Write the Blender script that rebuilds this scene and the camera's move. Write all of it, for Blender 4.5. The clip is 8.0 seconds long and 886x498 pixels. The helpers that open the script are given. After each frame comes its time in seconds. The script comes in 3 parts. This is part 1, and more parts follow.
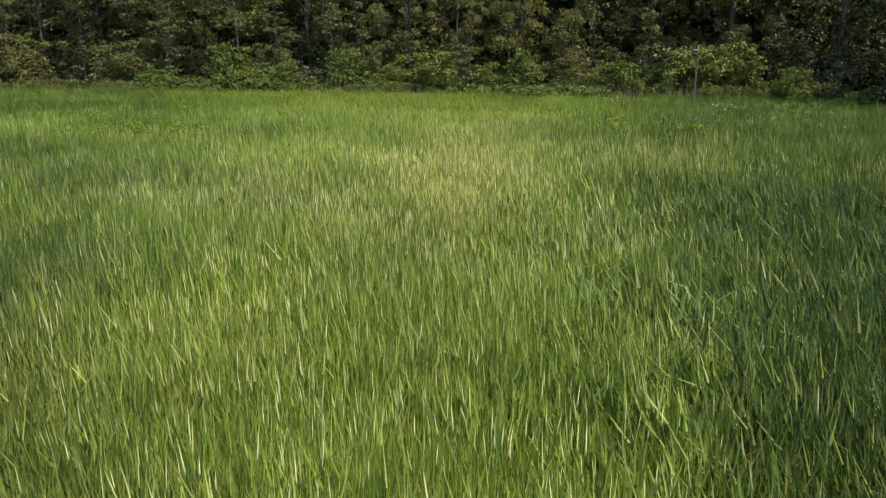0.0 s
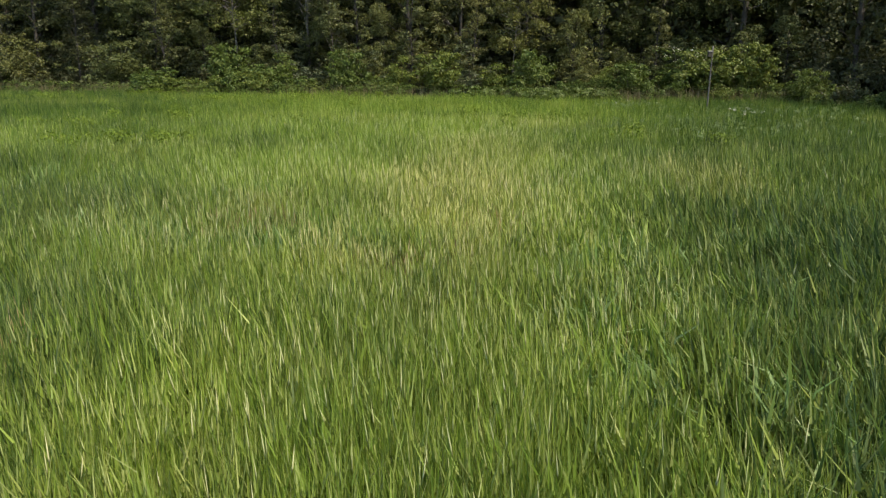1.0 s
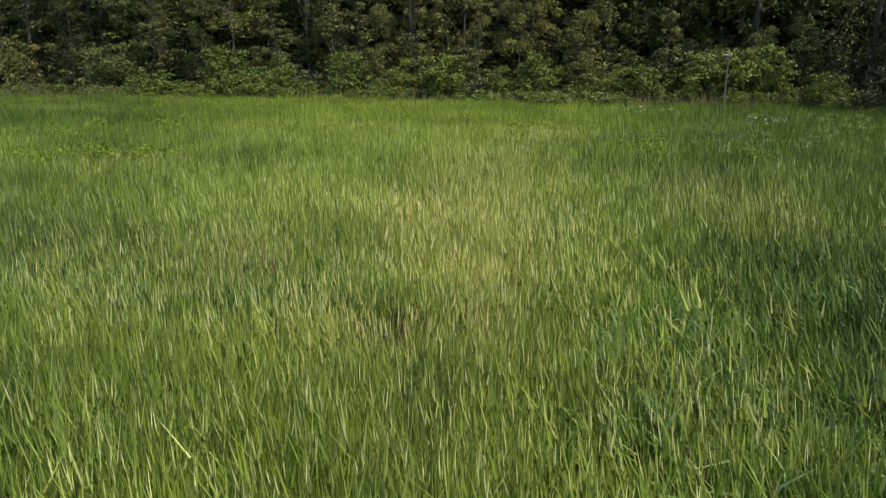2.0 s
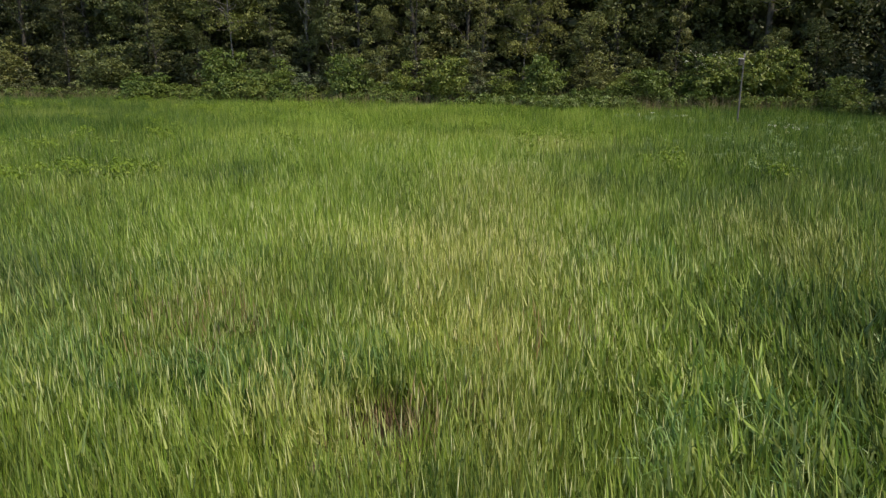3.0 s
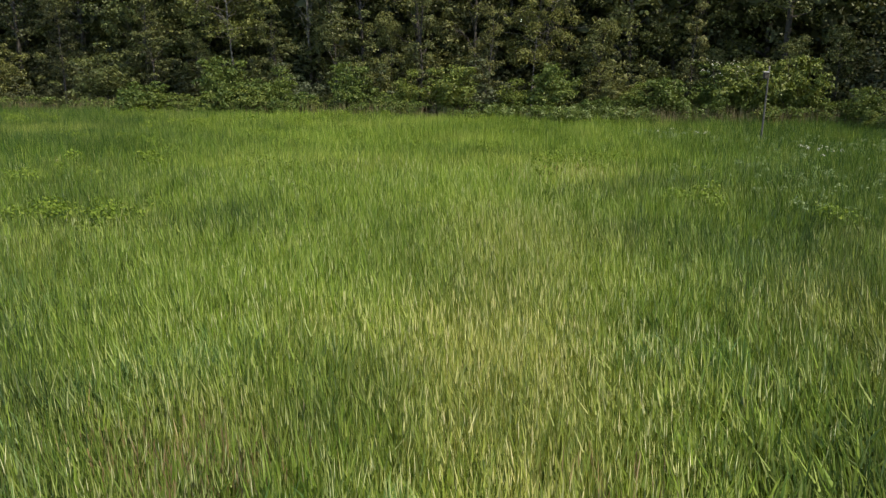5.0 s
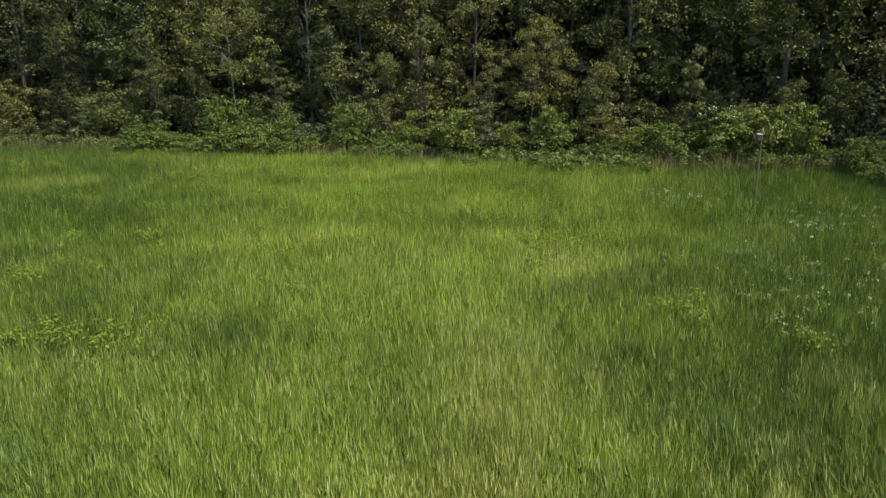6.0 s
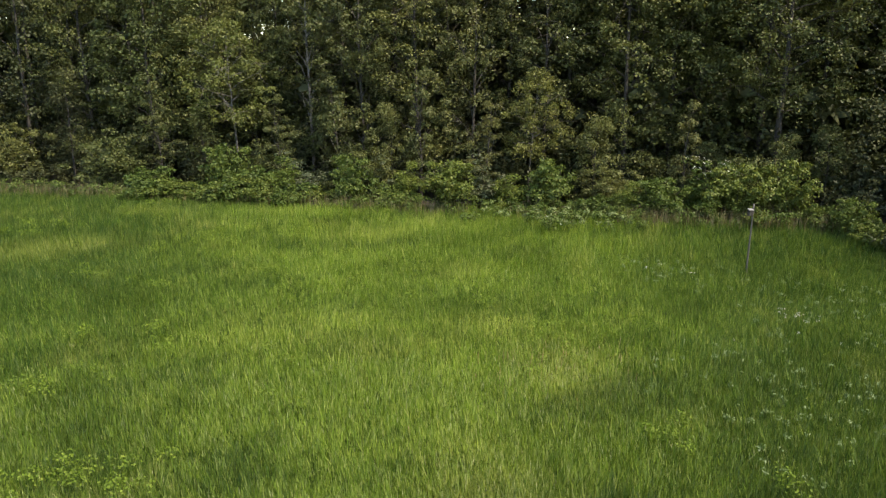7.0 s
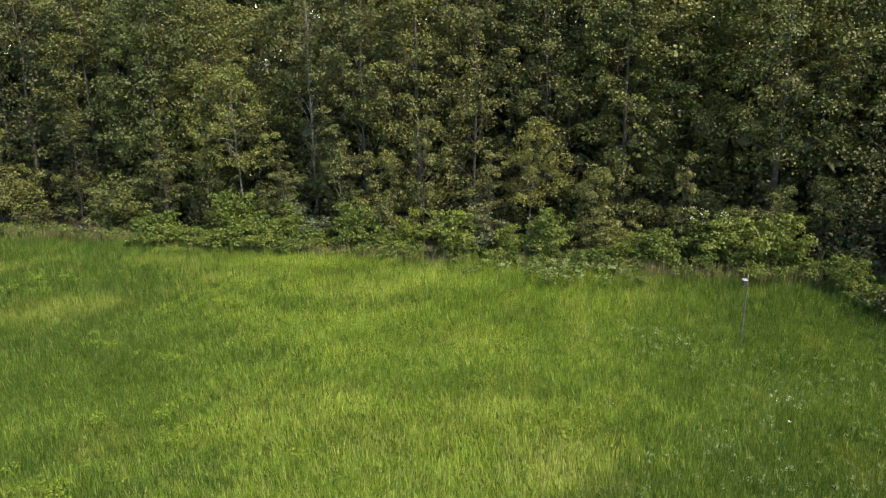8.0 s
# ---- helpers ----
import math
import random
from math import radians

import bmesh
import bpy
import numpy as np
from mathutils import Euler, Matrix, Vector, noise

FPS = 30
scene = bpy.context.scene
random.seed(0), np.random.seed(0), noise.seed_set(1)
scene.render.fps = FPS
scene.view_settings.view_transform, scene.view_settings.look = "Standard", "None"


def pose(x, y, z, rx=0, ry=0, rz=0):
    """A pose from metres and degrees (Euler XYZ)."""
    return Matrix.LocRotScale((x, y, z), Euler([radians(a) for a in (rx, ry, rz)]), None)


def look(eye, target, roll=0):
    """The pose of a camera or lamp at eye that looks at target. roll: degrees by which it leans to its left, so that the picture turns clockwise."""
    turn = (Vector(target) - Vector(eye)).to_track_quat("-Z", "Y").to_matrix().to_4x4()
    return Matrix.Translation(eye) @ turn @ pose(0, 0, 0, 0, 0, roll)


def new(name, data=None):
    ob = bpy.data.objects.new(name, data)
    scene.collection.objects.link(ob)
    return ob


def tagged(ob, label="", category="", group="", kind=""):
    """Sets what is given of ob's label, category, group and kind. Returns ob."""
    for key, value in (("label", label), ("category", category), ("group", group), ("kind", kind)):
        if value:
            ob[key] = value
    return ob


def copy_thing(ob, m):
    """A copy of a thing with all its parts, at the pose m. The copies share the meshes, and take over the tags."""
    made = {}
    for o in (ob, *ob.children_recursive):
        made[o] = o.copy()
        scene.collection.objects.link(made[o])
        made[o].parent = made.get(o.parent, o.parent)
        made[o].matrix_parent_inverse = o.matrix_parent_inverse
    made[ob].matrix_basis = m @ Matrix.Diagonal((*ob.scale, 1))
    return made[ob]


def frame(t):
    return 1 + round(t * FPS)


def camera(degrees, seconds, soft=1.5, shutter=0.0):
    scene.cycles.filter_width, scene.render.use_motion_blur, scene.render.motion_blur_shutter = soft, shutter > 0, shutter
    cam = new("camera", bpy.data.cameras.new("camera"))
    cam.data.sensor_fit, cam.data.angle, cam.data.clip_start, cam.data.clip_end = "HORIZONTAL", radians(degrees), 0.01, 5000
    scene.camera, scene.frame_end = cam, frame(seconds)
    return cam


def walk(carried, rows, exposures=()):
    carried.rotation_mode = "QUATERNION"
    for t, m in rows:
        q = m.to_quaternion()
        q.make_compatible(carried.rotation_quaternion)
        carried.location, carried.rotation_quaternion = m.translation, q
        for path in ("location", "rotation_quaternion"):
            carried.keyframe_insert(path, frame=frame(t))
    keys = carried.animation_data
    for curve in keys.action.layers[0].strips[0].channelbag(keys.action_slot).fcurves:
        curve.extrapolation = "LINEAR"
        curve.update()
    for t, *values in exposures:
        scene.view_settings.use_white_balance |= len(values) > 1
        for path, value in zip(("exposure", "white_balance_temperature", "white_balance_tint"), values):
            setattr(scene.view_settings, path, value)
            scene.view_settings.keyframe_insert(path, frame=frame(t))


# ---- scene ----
cam = camera(61.6, 8.0, soft=1.35)
# the drone's way: seconds, x, y, z, pitch, roll, yaw
PATH = [
    (0.0, 0.00, 0.00, 2.25, -14.05, -0.17, 0.00),
    (0.5, -0.03, 0.51, 2.28, -14.05, -0.16, 0.08),
    (1.0, -0.04, 1.16, 2.34, -14.09, -0.16, 0.20),
    (1.5, -0.06, 1.80, 2.43, -14.12, -0.13, 0.30),
    (1.7, -0.07, 2.06, 2.46, -14.12, -0.13, 0.33),
    (2.8, -0.14, 3.30, 2.63, -14.15, -0.14, 0.50),
    (3.0, -0.16, 3.50, 2.66, -14.16, -0.14, 0.51),
    (3.5, -0.27, 3.94, 2.74, -14.21, -0.10, 0.52),
    (4.0, -0.37, 4.42, 2.85, -14.26, -0.04, 0.55),
    (4.2, -0.38, 4.57, 2.92, -14.27, -0.02, 0.58),
    (5.3, -0.33, 4.96, 3.49, -14.31, 0.03, 0.77),
    (5.5, -0.29, 4.99, 3.88, -14.32, 0.05, 0.82),
    (6.0, -0.10, 5.08, 5.16, -14.33, 0.13, 1.06),
    (6.5, -0.04, 5.09, 6.48, -14.36, 0.20, 1.10),
    (7.0, -0.03, 5.11, 7.70, -14.41, 0.22, 1.10),
    (7.5, 0.00, 5.16, 8.97, -14.43, 0.28, 1.18),
    (8.0, 0.01, 5.14, 10.21, -14.52, 0.38, 1.23),
]
walk(cam, [(t, pose(x, y, z, 90 + p, r, w)) for t, x, y, z, p, r, w in PATH],
     exposures=[(0.0, 0.78, 7250, 10), (1.5, 0.65, 7250, 10), (3.0, 0.57, 7200, 10), (4.0, 0.60, 7200, 10), (6.0, 0.82, 7250, 10), (7.0, 0.99, 7350, 10), (8.0, 1.26, 7600, 10)])

# ---------------------------------------------------------------- light
SUN_AZ, SUN_EL = radians(124), radians(53)      # from the right and a little behind the start
world = bpy.data.worlds.new("sky")
scene.world = world
world.use_nodes = True
wn = world.node_tree
sky = wn.nodes.new("ShaderNodeTexSky")
sky.sky_type, sky.sun_disc = "NISHITA", False
sky.air_density, sky.dust_density, sky.ozone_density = 1.0, 0.4, 1.6
sky.sun_elevation, sky.sun_rotation = SUN_EL, SUN_AZ
wn.links.new(sky.outputs["Color"], wn.nodes["Background"].inputs["Color"])
wn.nodes["Background"].inputs["Strength"].default_value = 0.21
sun = new("sun", bpy.data.lights.new("sun", "SUN"))
sun.data.energy, sun.data.angle, sun.data.color = 4.3, radians(0.6), (1.0, 0.93, 0.80)
sun.matrix_world = look(
    (60 * math.sin(SUN_AZ), 60 * math.cos(SUN_AZ), 60 * math.tan(SUN_EL)), (0, 0, 0))


# ---------------------------------------------------------------- materials
def shader(name):
    m = bpy.data.materials.new(name)
    m.use_nodes = True
    nt = m.node_tree
    return m, nt, nt.nodes["Principled BSDF"]


def ramp(nt, stops, fac):
    r = nt.nodes.new("ShaderNodeValToRGB")
    e = r.color_ramp.elements
    while len(e) < len(stops):
        e.new(0.5)
    for el, (p, c) in zip(e, stops):
        el.position, el.color = p, (*c, 1)
    nt.links.new(fac, r.inputs["Fac"])
    return r.outputs["Color"]


def noise_tex(nt, scale, detail=4.0, rough=0.55, coord="Object"):
    tc = nt.nodes.new("ShaderNodeTexCoord")
    n = nt.nodes.new("ShaderNodeTexNoise")
    n.inputs["Scale"].default_value = scale
    n.inputs["Detail"].default_value = detail
    n.inputs["Roughness"].default_value = rough
    nt.links.new(tc.outputs[coord], n.inputs["Vector"])
    return n.outputs["Fac"]


def mixed(nt, fac, a, b, blend="MIX"):
    n = nt.nodes.new("ShaderNodeMix")
    n.data_type, n.blend_type = "RGBA", blend
    if isinstance(fac, (int, float)):
        n.inputs[0].default_value = fac
    else:
        nt.links.new(fac, n.inputs[0])
    for value, k in ((a, 6), (b, 7)):
        if isinstance(value, tuple):
            n.inputs[k].default_value = (*value, 1)
        else:
            nt.links.new(value, n.inputs[k])
    return n.outputs[2]


def maths(nt, op, a, b=0.0, clamp=False):
    n = nt.nodes.new("ShaderNodeMath")
    n.operation, n.use_clamp = op, clamp
    for value, k in ((a, 0), (b, 1)):
        if isinstance(value, (int, float)):
            n.inputs[k].default_value = value
        else:
            nt.links.new(value, n.inputs[k])
    return n.outputs[0]


def bump(nt, bsdf, height, strength=0.4, distance=0.01):
    b = nt.nodes.new("ShaderNodeBump")
    b.inputs["Strength"].default_value, b.inputs["Distance"].default_value = strength, distance
    nt.links.new(height, b.inputs["Height"])
    nt.links.new(b.outputs["Normal"], bsdf.inputs["Normal"])


def leafy(name, stops, rough=0.5, through_light=0.28, per_thing=0.4, gloss=0.25):
    """Foliage: a colour for each leaf, a shift for each plant, and light through the blade."""
    m, nt, b = shader(name)
    geo = nt.nodes.new("ShaderNodeNewGeometry")
    info = nt.nodes.new("ShaderNodeObjectInfo")
    col = ramp(nt, stops, geo.outputs["Random Per Island"])
    clump = noise_tex(nt, 0.9, 2.0)
    val = maths(nt, "MULTIPLY_ADD", info.outputs["Random"], per_thing)
    val.node.inputs[2].default_value = 1.0 - per_thing / 2
    val2 = maths(nt, "MULTIPLY", val, maths(nt, "ADD", maths(nt, "MULTIPLY", clump, 0.6), 0.7))
    hsv = nt.nodes.new("ShaderNodeHueSaturation")
    hue = maths(nt, "MULTIPLY_ADD", info.outputs["Random"], -0.035)
    hue.node.inputs[2].default_value = 0.515
    nt.links.new(col, hsv.inputs["Color"])
    nt.links.new(val2, hsv.inputs["Value"])
    nt.links.new(hue, hsv.inputs["Hue"])
    c = hsv.outputs["Color"]
    nt.links.new(c, b.inputs["Base Color"])
    b.inputs["Roughness"].default_value = rough
    b.inputs["Specular IOR Level"].default_value = gloss
    tr = nt.nodes.new("ShaderNodeBsdfTranslucent")
    warm = mixed(nt, 0.6, c, (1.0, 0.95, 0.35), "MULTIPLY")
    nt.links.new(warm, tr.inputs["Color"])
    ms = nt.nodes.new("ShaderNodeMixShader")
    ms.inputs[0].default_value = through_light
    nt.links.new(b.outputs[0], ms.inputs[1])
    nt.links.new(tr.outputs[0], ms.inputs[2])
    nt.links.new(ms.outputs[0], nt.nodes["Material Output"].inputs["Surface"])
    return m


def grassy(name, fresh, ripe, rank_dim, through_light=0.35, rough=0.45):
    """Grass: each blade between fresh green, straw (attribute ripe) and blue-green, rank or dimmed at the sides (second
    attribute).
    """
    m, nt, b = shader(name)
    geo = nt.nodes.new("ShaderNodeNewGeometry")
    at = nt.nodes.new("ShaderNodeAttribute")
    at.attribute_name = "ripe"
    ar = nt.nodes.new("ShaderNodeAttribute")
    ar.attribute_name = "rank_dim"
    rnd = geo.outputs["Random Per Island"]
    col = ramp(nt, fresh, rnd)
    col = mixed(nt, ar.outputs["Fac"], col, ramp(nt, rank_dim, rnd))
    col = mixed(nt, at.outputs["Fac"], col, ramp(nt, ripe, rnd))
    patch = noise_tex(nt, 0.55, 3.0)
    col = mixed(nt, 1.0, col, ramp(nt, [(0.3, (0.72, 0.76, 0.72)), (0.7, (1.2, 1.16, 1.1))], patch), "MULTIPLY")
    nt.links.new(col, b.inputs["Base Color"])
    b.inputs["Roughness"].default_value = rough
    b.inputs["Specular IOR Level"].default_value = 0.2
    tr = nt.nodes.new("ShaderNodeBsdfTranslucent")
    nt.links.new(mixed(nt, 0.5, col, (1.0, 0.95, 0.35), "MULTIPLY"), tr.inputs["Color"])
    ms = nt.nodes.new("ShaderNodeMixShader")
    ms.inputs[0].default_value = through_light
    nt.links.new(b.outputs[0], ms.inputs[1])
    nt.links.new(tr.outputs[0], ms.inputs[2])
    nt.links.new(ms.outputs[0], nt.nodes["Material Output"].inputs["Surface"])
    return m


def rough_surface(name, stops, scale, rough=0.85, strength=0.5, distance=0.01, metal=0.0):
    m, nt, b = shader(name)
    n1, n2 = noise_tex(nt, scale, 6.0), noise_tex(nt, scale * 0.13, 3.0)
    col = ramp(nt, stops, n1)
    col = mixed(nt, 1.0, col, ramp(nt, [(0.3, (0.7, 0.7, 0.7)), (0.7, (1.15, 1.15, 1.15))], n2), "MULTIPLY")
    nt.links.new(col, b.inputs["Base Color"])
    b.inputs["Roughness"].default_value, b.inputs["Metallic"].default_value = rough, metal
    bump(nt, b, n1, strength, distance)
    return m


# the last colour list also paints the dimming at the field's sides
M_GRASS = grassy(
    "meadow_grass",
    [(0.0, (0.096, 0.172, 0.020)), (0.45, (0.178, 0.280, 0.033)), (0.8, (0.275, 0.365, 0.066)), (1.0, (0.40, 0.46, 0.14))],
    [(0.0, (0.20, 0.26, 0.045)), (0.6, (0.34, 0.375, 0.085)), (1.0, (0.49, 0.47, 0.18))],
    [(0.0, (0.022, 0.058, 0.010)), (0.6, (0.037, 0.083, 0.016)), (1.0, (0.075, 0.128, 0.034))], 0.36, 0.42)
M_GRASS_TIP = grassy(
    "upper_grass_leaves",
    [(0.0, (0.118, 0.196, 0.026)), (0.45, (0.188, 0.280, 0.045)), (0.8, (0.268, 0.352, 0.085)), (1.0, (0.39, 0.45, 0.17))],
    [(0.0, (0.20, 0.25, 0.052)), (0.6, (0.325, 0.355, 0.10)), (1.0, (0.48, 0.46, 0.21))],
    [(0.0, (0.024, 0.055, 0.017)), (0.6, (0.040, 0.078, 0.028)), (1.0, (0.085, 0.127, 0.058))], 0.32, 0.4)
M_SEED = grassy(
    "seed_heads",
    [(0.0, (0.24, 0.31, 0.10)), (0.6, (0.33, 0.39, 0.17)), (1.0, (0.50, 0.53, 0.31))],
    [(0.0, (0.32, 0.34, 0.11)), (0.6, (0.43, 0.43, 0.18)), (1.0, (0.55, 0.50, 0.28))],
    [(0.0, (0.13, 0.21, 0.07)), (0.6, (0.21, 0.29, 0.12)), (1.0, (0.36, 0.42, 0.23))], 0.25, 0.5)
M_DRY = grassy(
    "dead_grass",
    [(0.0, (0.060, 0.038, 0.022)), (0.6, (0.13, 0.085, 0.048)), (1.0, (0.30, 0.23, 0.13))],
    [(0.0, (0.060, 0.038, 0.022)), (1.0, (0.30, 0.23, 0.13))], [(0.0, (0.060, 0.038, 0.022)), (1.0, (0.30, 0.23, 0.13))], 0.15, 0.7)
M_RUSSET = grassy(
    "russet_stalks",
    [(0.0, (0.20, 0.13, 0.070)), (0.6, (0.33, 0.24, 0.13)), (1.0, (0.46, 0.37, 0.23))],
    [(0.0, (0.20, 0.13, 0.070)), (1.0, (0.46, 0.37, 0.23))], [(0.0, (0.20, 0.13, 0.070)), (1.0, (0.46, 0.37, 0.23))], 0.2, 0.6)
M_STRAW = grassy(
    "dry_stalks",
    [(0.0, (0.095, 0.078, 0.042)), (0.6, (0.165, 0.138, 0.075)), (1.0, (0.26, 0.225, 0.14))],
    [(0.0, (0.095, 0.078, 0.042)), (1.0, (0.26, 0.225, 0.14))], [(0.0, (0.095, 0.078, 0.042)), (1.0, (0.26, 0.225, 0.14))], 0.15, 0.7)
M_WEED = leafy("weed_leaves", [(0.0, (0.11, 0.155, 0.018)), (0.6, (0.17, 0.225, 0.028)), (1.0, (0.25, 0.29, 0.05))], 0.65, 0.4, 0.2, 0.15)
M_PALE = leafy("pale_weed_leaves", [(0.0, (0.11, 0.16, 0.06)), (0.6, (0.17, 0.22, 0.09)), (1.0, (0.25, 0.30, 0.15))], 0.65, 0.3, 0.2, 0.2)
M_HERB = grassy(
    "curly_grass",
    [(0.0, (0.090, 0.170, 0.042)), (0.6, (0.150, 0.245, 0.075)), (1.0, (0.31, 0.40, 0.18))],
    [(0.0, (0.075, 0.150, 0.038)), (1.0, (0.27, 0.36, 0.17))], [(0.0, (0.045, 0.100, 0.028)), (1.0, (0.17, 0.25, 0.11))], 0.3, 0.4)
M_FLOWER = leafy("white_flowers", [(0.0, (0.55, 0.56, 0.45)), (1.0, (0.80, 0.80, 0.72))], 0.7, 0.2, 0.1, 0.2)
M_LEAF_A = leafy("leaves_green", [(0.0, (0.058, 0.073, 0.021)), (0.6, (0.092, 0.109, 0.030)), (1.0, (0.152, 0.162, 0.055))], gloss=0.3)
M_LEAF_B = leafy("leaves_olive", [(0.0, (0.064, 0.077, 0.024)), (0.6, (0.102, 0.113, 0.034)), (1.0, (0.164, 0.165, 0.060))], gloss=0.3)
# leaf green darkened so that the wood's shade sits in the colour
M_LEAF_SHADE = leafy("leaves_shade_dark", [(0.0, (0.034, 0.042, 0.017)), (0.6, (0.050, 0.060, 0.024)), (1.0, (0.080, 0.088, 0.038))], gloss=0.22)
M_LEAF_Y = leafy("leaves_yellow", [(0.0, (0.078, 0.090, 0.020)), (0.6, (0.125, 0.135, 0.030)), (1.0, (0.19, 0.19, 0.055))], per_thing=0.15, gloss=0.3)
M_SHRUB = leafy("leaves_shrub", [(0.0, (0.047, 0.078, 0.014)), (0.6, (0.082, 0.118, 0.022)), (1.0, (0.135, 0.170, 0.039))])
M_SHRUB_Y = leafy("leaves_shrub_lime", [(0.0, (0.056, 0.088, 0.014)), (0.6, (0.094, 0.134, 0.022)), (1.0, (0.148, 0.184, 0.038))])
M_SHRUB_G = leafy("leaves_shrub_grey", [(0.0, (0.050, 0.070, 0.028)), (0.6, (0.082, 0.102, 0.045)), (1.0, (0.19, 0.20, 0.13))])
M_BARK = rough_surface("bark", [(0.3, (0.026, 0.022, 0.017)), (0.7, (0.066, 0.057, 0.047))], 14.0, 0.9, 0.7, 0.02)
M_BARK_PALE = rough_surface("pale_bark", [(0.3, (0.075, 0.066, 0.055)), (0.7, (0.16, 0.145, 0.125))], 12.0, 0.85, 0.5, 0.015)
M_SOIL = rough_surface("soil", [(0.3, (0.040, 0.027, 0.016)), (0.7, (0.10, 0.07, 0.042))], 9.0, 0.95, 0.8, 0.04)
M_POLE = rough_surface("weathered_pole", [(0.3, (0.048, 0.045, 0.040)), (0.7, (0.105, 0.097, 0.085))], 25.0, 0.6, 0.4, 0.004)
M_BOX = rough_surface("weathered_boards", [(0.3, (0.022, 0.019, 0.015)), (0.7, (0.055, 0.048, 0.038))], 18.0, 0.85, 0.5, 0.004)
M_ROOF = rough_surface("pale_roof_board", [(0.3, (0.17, 0.165, 0.155)), (0.7, (0.28, 0.275, 0.255))], 15.0, 0.6, 0.3, 0.003)
M_HOLE_SHADE = rough_surface("hole_shade", [(0.3, (0.012, 0.010, 0.008)), (0.7, (0.03, 0.025, 0.02))], 20.0, 0.95)


def ground_material():
    m, nt, b = shader("field_ground")
    fine, broad = noise_tex(nt, 6.0, 6.0), noise_tex(nt, 0.25, 4.0)
    col = ramp(nt, [(0.3, (0.024, 0.040, 0.007)), (0.6, (0.044, 0.070, 0.012)), (0.8, (0.070, 0.085, 0.020))], fine)
    col = mixed(nt, 1.0, col, ramp(nt, [(0.3, (0.75, 0.8, 0.75)), (0.7, (1.2, 1.15, 1.0))], broad), "MULTIPLY")
    nt.links.new(col, b.inputs["Base Color"])
    b.inputs["Roughness"].default_value = 0.95
    b.inputs["Specular IOR Level"].default_value = 0.05
    bump(nt, b, fine, 0.8, 0.06)
    return m


M_GROUND = ground_material()
M_LITTER = rough_surface("leaf_litter", [(0.3, (0.022, 0.020, 0.012)), (0.7, (0.065, 0.052, 0.030))], 5.0, 0.95, 0.8, 0.05)


# ---------------------------------------------------------------- mesh helpers
def np_mesh(name, verts, tris, mats, mat_index=None, **attributes):
    me = bpy.data.meshes.new(name)
    verts, tris = np.asarray(verts, np.float32), np.asarray(tris, np.int32)
    me.vertices.add(len(verts))
    me.vertices.foreach_set("co", verts.ravel())
    me.loops.add(tris.size)
    me.loops.foreach_set("vertex_index", tris.ravel())
    me.polygons.add(len(tris))
    me.polygons.foreach_set("loop_start", np.arange(0, tris.size, 3, dtype=np.int32))
    for m in mats:
        me.materials.append(m)
    if mat_index is not None:
        me.polygons.foreach_set("material_index", np.asarray(mat_index, np.int32))
    for key, values in attributes.items():
        a = me.attributes.new(key, "FLOAT", "POINT")
        a.data.foreach_set("value", np.asarray(values, np.float32))
    me.update(calc_edges=True)
    return me


def part(name, data, parent=None, label=""):
    """One mesh object under a thing or a part. data: a mesh."""
    ob = new(name, data)
    if parent is not None:
        ob.parent = parent
    return tagged(ob, label)


def from_bm(name, bm, mat):
    me = bpy.data.meshes.new(name)
    bm.to_mesh(me)
    bm.free()
    me.materials.append(mat)
    return me


def smooth_field(x, y, seed, size):
    """Soft random field from -1 to 1, made of a few long waves."""
    r = np.random.RandomState(seed)
    out = np.zeros_like(x)
    for k in range(9):
        a, ph = r.uniform(0, 2 * np.pi), r.uniform(0, 2 * np.pi)
        w = 2 * np.pi / (size * r.uniform(0.5, 1.9))
        out += np.sin((x * np.cos(a) + y * np.sin(a)) * w + ph + 0.8 * np.sin(x * w * 0.7 + k))
    return out / 4.5


# ---------------------------------------------------------------- the ground
def edge_y(x):
    """Where the field ends at the wood."""
    return 40.2 - 0.225 * x


def ground_z(x, y):
    return 0.3 + 0.04 * smooth_field(x, y, 3, 9.0)


def build_ground():
    near = np.concatenate([np.arange(-70, 70.1, 1.0)])
    xs = np.concatenate([[-3000, -1200, -500, -200, -110], near, [110, 200, 500, 1200, 3000]])
    ys = np.concatenate([[-3000, -1200, -500, -200, -110], near, [110, 200, 500, 1200, 3000]])
    X, Y = np.meshgrid(xs, ys)
    inside = (abs(X) < 71) & (abs(Y) < 71)
    Z = np.where(inside, ground_z(X, Y), 0.3)
    V = np.stack([X, Y, Z], -1).reshape(-1, 3)
    n = len(xs)
    i = (np.arange(len(ys) - 1)[:, None] * n + np.arange(n - 1)[None]).ravel()
    T = np.concatenate([np.stack([i, i + 1, i + n + 1], 1), np.stack([i, i + n + 1, i + n], 1)])
    c = V[T].mean(1)
    wood = (c[:, 1] > edge_y(c[:, 0]) + 2.0) | ((c[:, 0] > 15.5 + 0.14 * c[:, 1]))
    me = np_mesh("ground", V, T, [M_GROUND, M_LITTER], wood.astype(int))
    tagged(new("ground", me), "level meadow ground with dark leaf litter under the wood", "ground", kind="structure")


build_ground()


